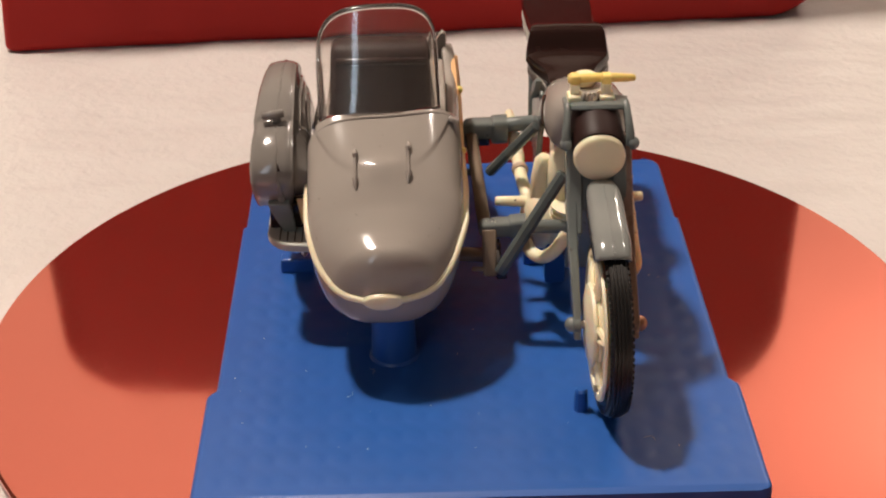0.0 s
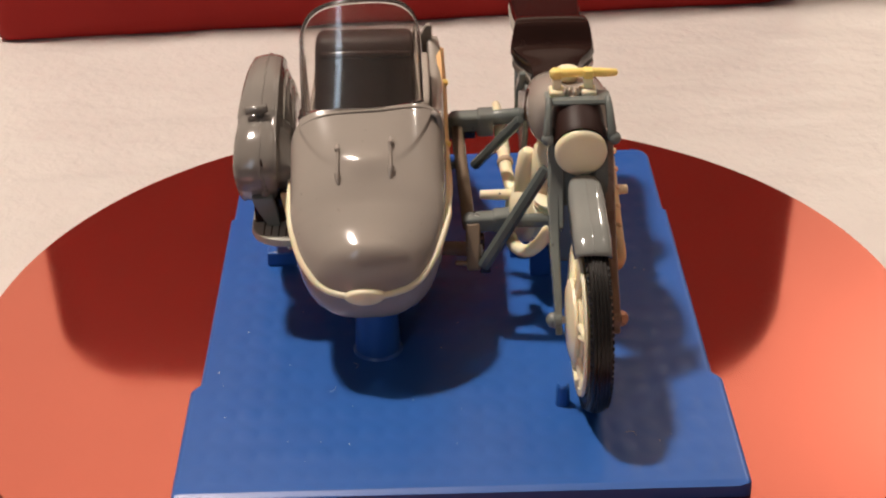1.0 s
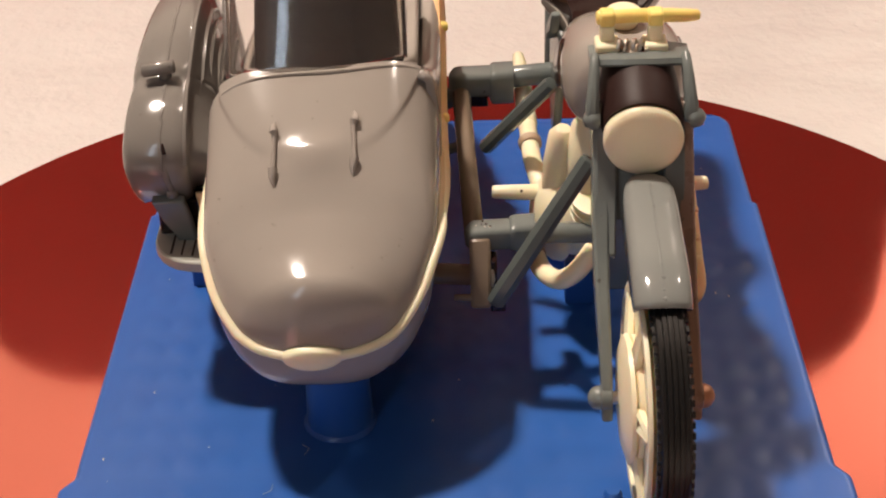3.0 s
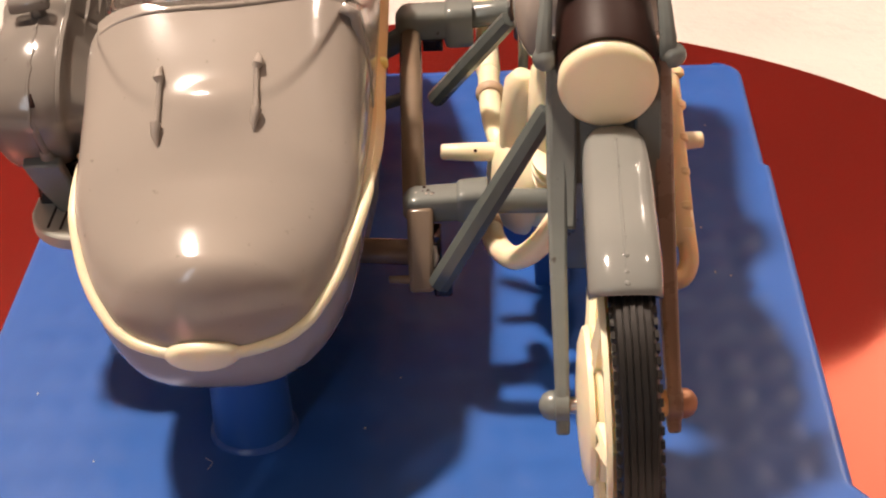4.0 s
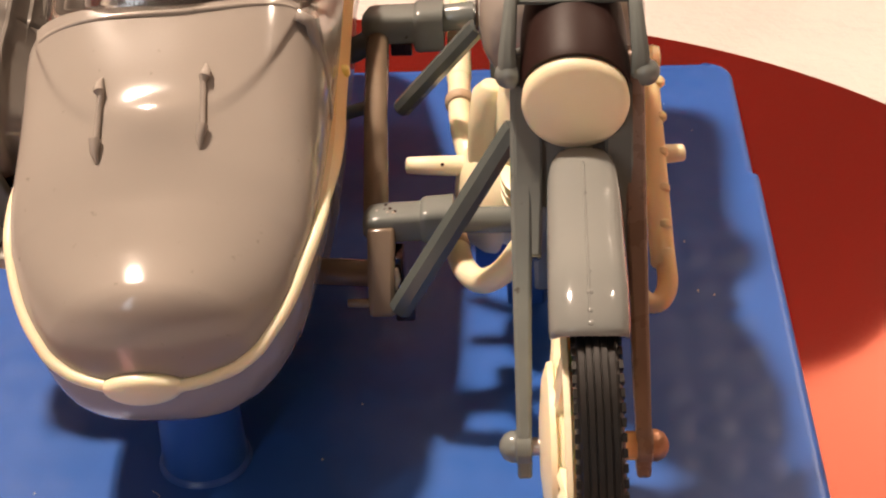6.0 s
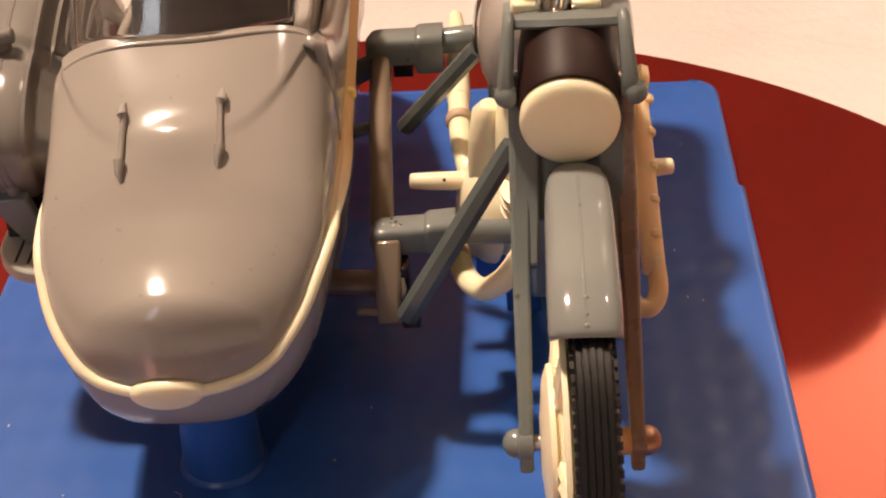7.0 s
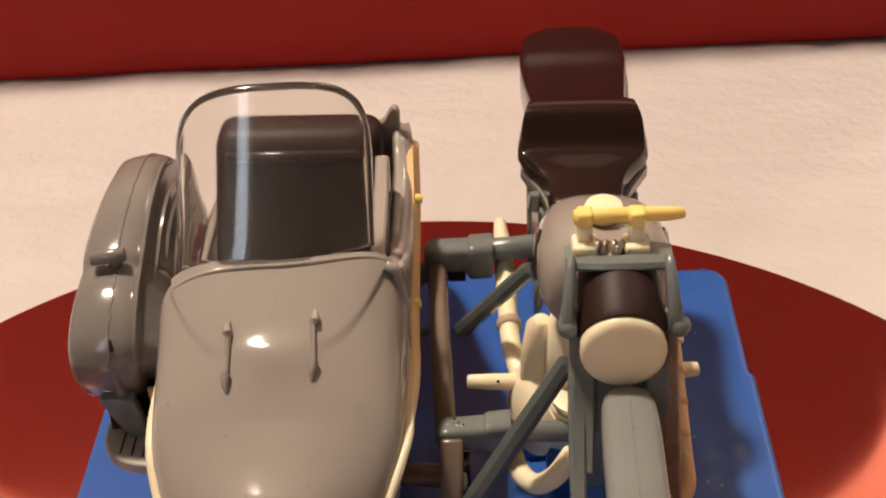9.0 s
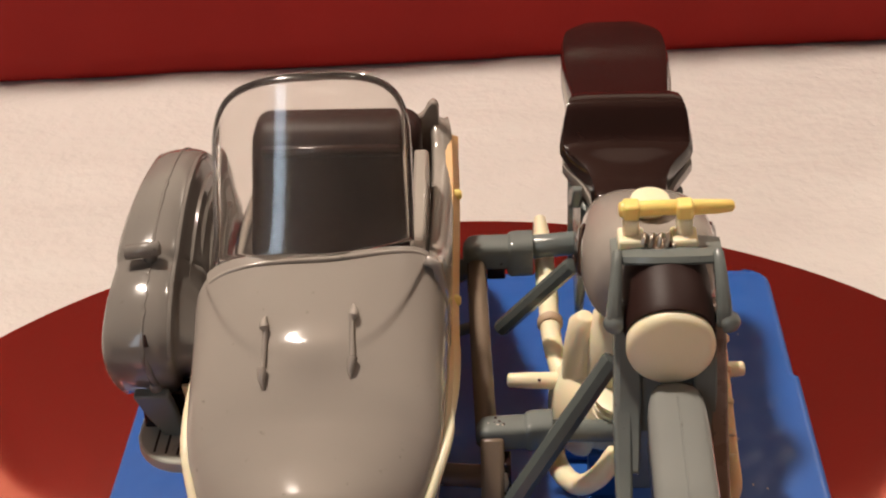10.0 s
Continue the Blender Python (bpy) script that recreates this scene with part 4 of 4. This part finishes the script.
def side_wheel():
    FX = -38.2
    wheel("side_wheel", FX, 50.5, 26.0, 15.5, 4.5, sidecar)
    guard = new("wheel_guard")
    guard.location = Vector((FX, 50, 40)) * MM - place_of(sidecar)
    guard.parent = sidecar
    # Crown line from the front lip over the wheel: y, z, half width, depth of the walls.
    crown = [(28.6, 26.2, 4.3, 2.4), (26.6, 28.2, 4.5, 3.0), (24.8, 30.8, 4.75, 4.0), (23.9, 33.6, 4.95, 5.2), (24.7, 36.6, 5.05, 6.6), (27.2, 39.1, 5.0, 8.4), (30.4, 40.9, 4.9, 10), (33.2, 41.7, 4.75, 11), (34.8, 42.1, 4.7, 12), (36.2, 43.1, 4.85, 13), (39.5, 44.4, 4.75, 14), (44, 45.6, 4.5, 15.5), (49, 46.2, 4.25, 16), (54, 46.1, 4.0, 16), (58, 45.3, 3.85, 16), (63, 43.0, 3.8, 14), (68, 38.8, 3.8, 12), (72, 33.5, 3.8, 10), (73.6, 29, 3.8, 9)]
    line = [Vector(p) for p in crown]
    fine = curve(line, 5)

    def around(i):
        """The place of the crown, the way inwards, half width and wall depth at step i."""
        a, b = fine[max(i - 1, 0)], fine[min(i + 1, len(fine) - 1)]
        t = Vector((0, b[0] - a[0], b[1] - a[1])).normalized()
        y, z, w, d = fine[i]
        return Vector((FX + 0.1 + max(0, y - 34) * 0.02, y, z)), Vector((0, t.z, -t.y)), w, d

    rings = []
    for i in range(len(fine)):
        p, inward, w, d = around(i)
        rings.append([p + Vector((u * w, 0, 0)) + inward * q for u, q in ((-0.96, d), (-1.0, d * 0.6), (-1.0, d * 0.36), (-0.98, d * 0.2), (-0.9, d * 0.09), (-0.74, 0.45), (-0.4, 0.14), (0, 0), (0.3, 0.1), (0.5, 0.34), (0.585, 0.75), (0.62, 1.35), (0.68, 2.2), (1.06, max(2.6, d * 0.4)), (1.2, max(3.0, d * 0.62)), (1.2, d))])
    part("shell", loft(rings, closed=False), GUARD, guard, "glossy grey mudguard over the sidecar wheel", solid=0.8, smooth=60)

    def on_guard(i, u, out):
        p, inward, w, d = around(i)
        return p + Vector((u * w, 0, 0)) - inward * out

    last = len(fine)
    rnd = random.Random(12)
    part("seam", tube([on_guard(i, 0.02 + 0.03 * rnd.uniform(-1, 1) * (i < 60), 0.30 + 0.08 * rnd.random()) for i in range(14, last - 2)], 0.22, 6), GUARD, guard, "rough moulding seam")
    part("border", tube([on_guard(i, 0.60, -0.55) for i in range(16, last - 12)], 0.42, 8), GUARD, guard)
    # Swept relief on the side that faces the hull.
    for depth, u, q, i0 in ((3.4, 0.84, 0.5, 30), (5.0, 0.98, 0.5, 34), (7.4, 1.14, 0.7, 38)):
        part("swage", tube([on_guard(i, u, -depth) for i in range(i0, last - 16)], q, 8), GUARD, guard)
    part("marker_lamp", tube([(FX - 2.7, 33.9, 43.7), (FX + 1.3, 34.1, 44.2)], [0.95, 0.95], 14), GUARD, guard, "small grey marker lamp")
    part("marker_stem", tube([(FX, 34.8, 42.0), (FX, 34.2, 44.0)], 0.9, 10), GUARD, guard)
    part("nick", tube([on_guard(21, 0.06, 0.35), on_guard(19, 0.10, 0.38)], [0.15, 0.32], 8), SHELL, guard)
    part("front_rib", tube([on_guard(18, 0.06, 0.1), on_guard(14, 0.10, 0.25), on_guard(9, 0.16, 0.3)], [0.3, 0.5, 0.55], 10), GUARD, guard)
    part("knob", tube([on_guard(9, 0.15, 0.3), on_guard(6, 0.16, 0.6), on_guard(3, 0.17, 0.5), on_guard(1, 0.18, 0.2)], [0.7, 1.1, 1.15, 0.7], 14), GUARD, guard, "drop-shaped knob")
    part("strap", beam([(FX + 4.8, 27.0, 28.5), (FX + 5.8, 26.6, 23.0)], 2.4, 0.8), ORANGE, guard, "orange-brown strap", bevel=0.2)
    part("bracket", beam([(FX + 0.2, 24.6, 29), (FX + 1.0, 25.6, 25.5), (FX + 2.2, 26.6, 21.2)], [4.4, 4.0, 2.4], [1.6, 1.4, 1.4]), FRAME, guard, bevel=0.3)
    part("bracket_pad", block(FX - 2.0, FX + 6.0, 27.6, 31, 21.0, 27), SEAT, guard, bevel=0.4)
    step = new("step_plate")
    step.location = Vector((-32, 24, 21)) * MM - place_of(sidecar)
    step.parent = sidecar
    out = [(-28.5, 19.4), (-33.0, 19.7)] + [(-34.4 + 6.4 * math.cos(radians(a)), 27.0 + 7.0 * math.sin(radians(a))) for a in range(260, 185, -8)] + [(-40.8, 33.4), (-28.5, 33.4)]
    part("plate", loft([[(x, y, z) for x, y in out] for z in (19.9, 21.6)]), STEP, step, "pale grey step plate with grooves", bevel=0.3)
    # Grooves are thin dark strips on top, their shade put into the colour.
    for k in range(5):
        x = -38.2 + 1.5 * k
        part("groove", block(x, x + 0.28, 22.3 - 0.35 * k, 27.5, 21.5, 21.66), SHELL, step)
    part("rim_inner", lathe([(-0.6, 11), (0, 11.6), (0.6, 11)], (FX + 3.6, 46, AZ), (1, 0, 0), 40), CREAM, step)


side_wheel()


# Dust --------------------------------------------------------------------------------
def dust():
    bm = bmesh.new()
    rnd = random.Random(4)
    for k in range(40):
        x, y = rnd.uniform(-49, 49), rnd.uniform(-33, 98)
        s = rnd.uniform(0.06, 0.15)
        v = bmesh.ops.create_icosphere(bm, subdivisions=1, radius=s)["verts"]
        bmesh.ops.transform(bm, matrix=Matrix.Translation((x, y, 0.02 + s * 0.4)) @ Matrix.Diagonal((1, rnd.uniform(1, 2.5), 0.5, 1)), verts=v)
    for x, y, a in ((-25, -3, 0.4), (-20, 5, 1.2), (33, -20, 2.0)):
        pts = curve([(x, y, 0.12), (x + 1.2 * math.cos(a), y + 1.2 * math.sin(a), 0.3), (x + 2.2 * math.cos(a + 0.6), y + 2.2 * math.sin(a + 0.6), 0.12)], 5)
        tube(pts, 0.035, 5, bm=bm, round_ends=False)
    tagged(part("dust", bm, CLOTH, None), "white dust specks and lint on the blue stand", "dust", kind="stuff")


dust()
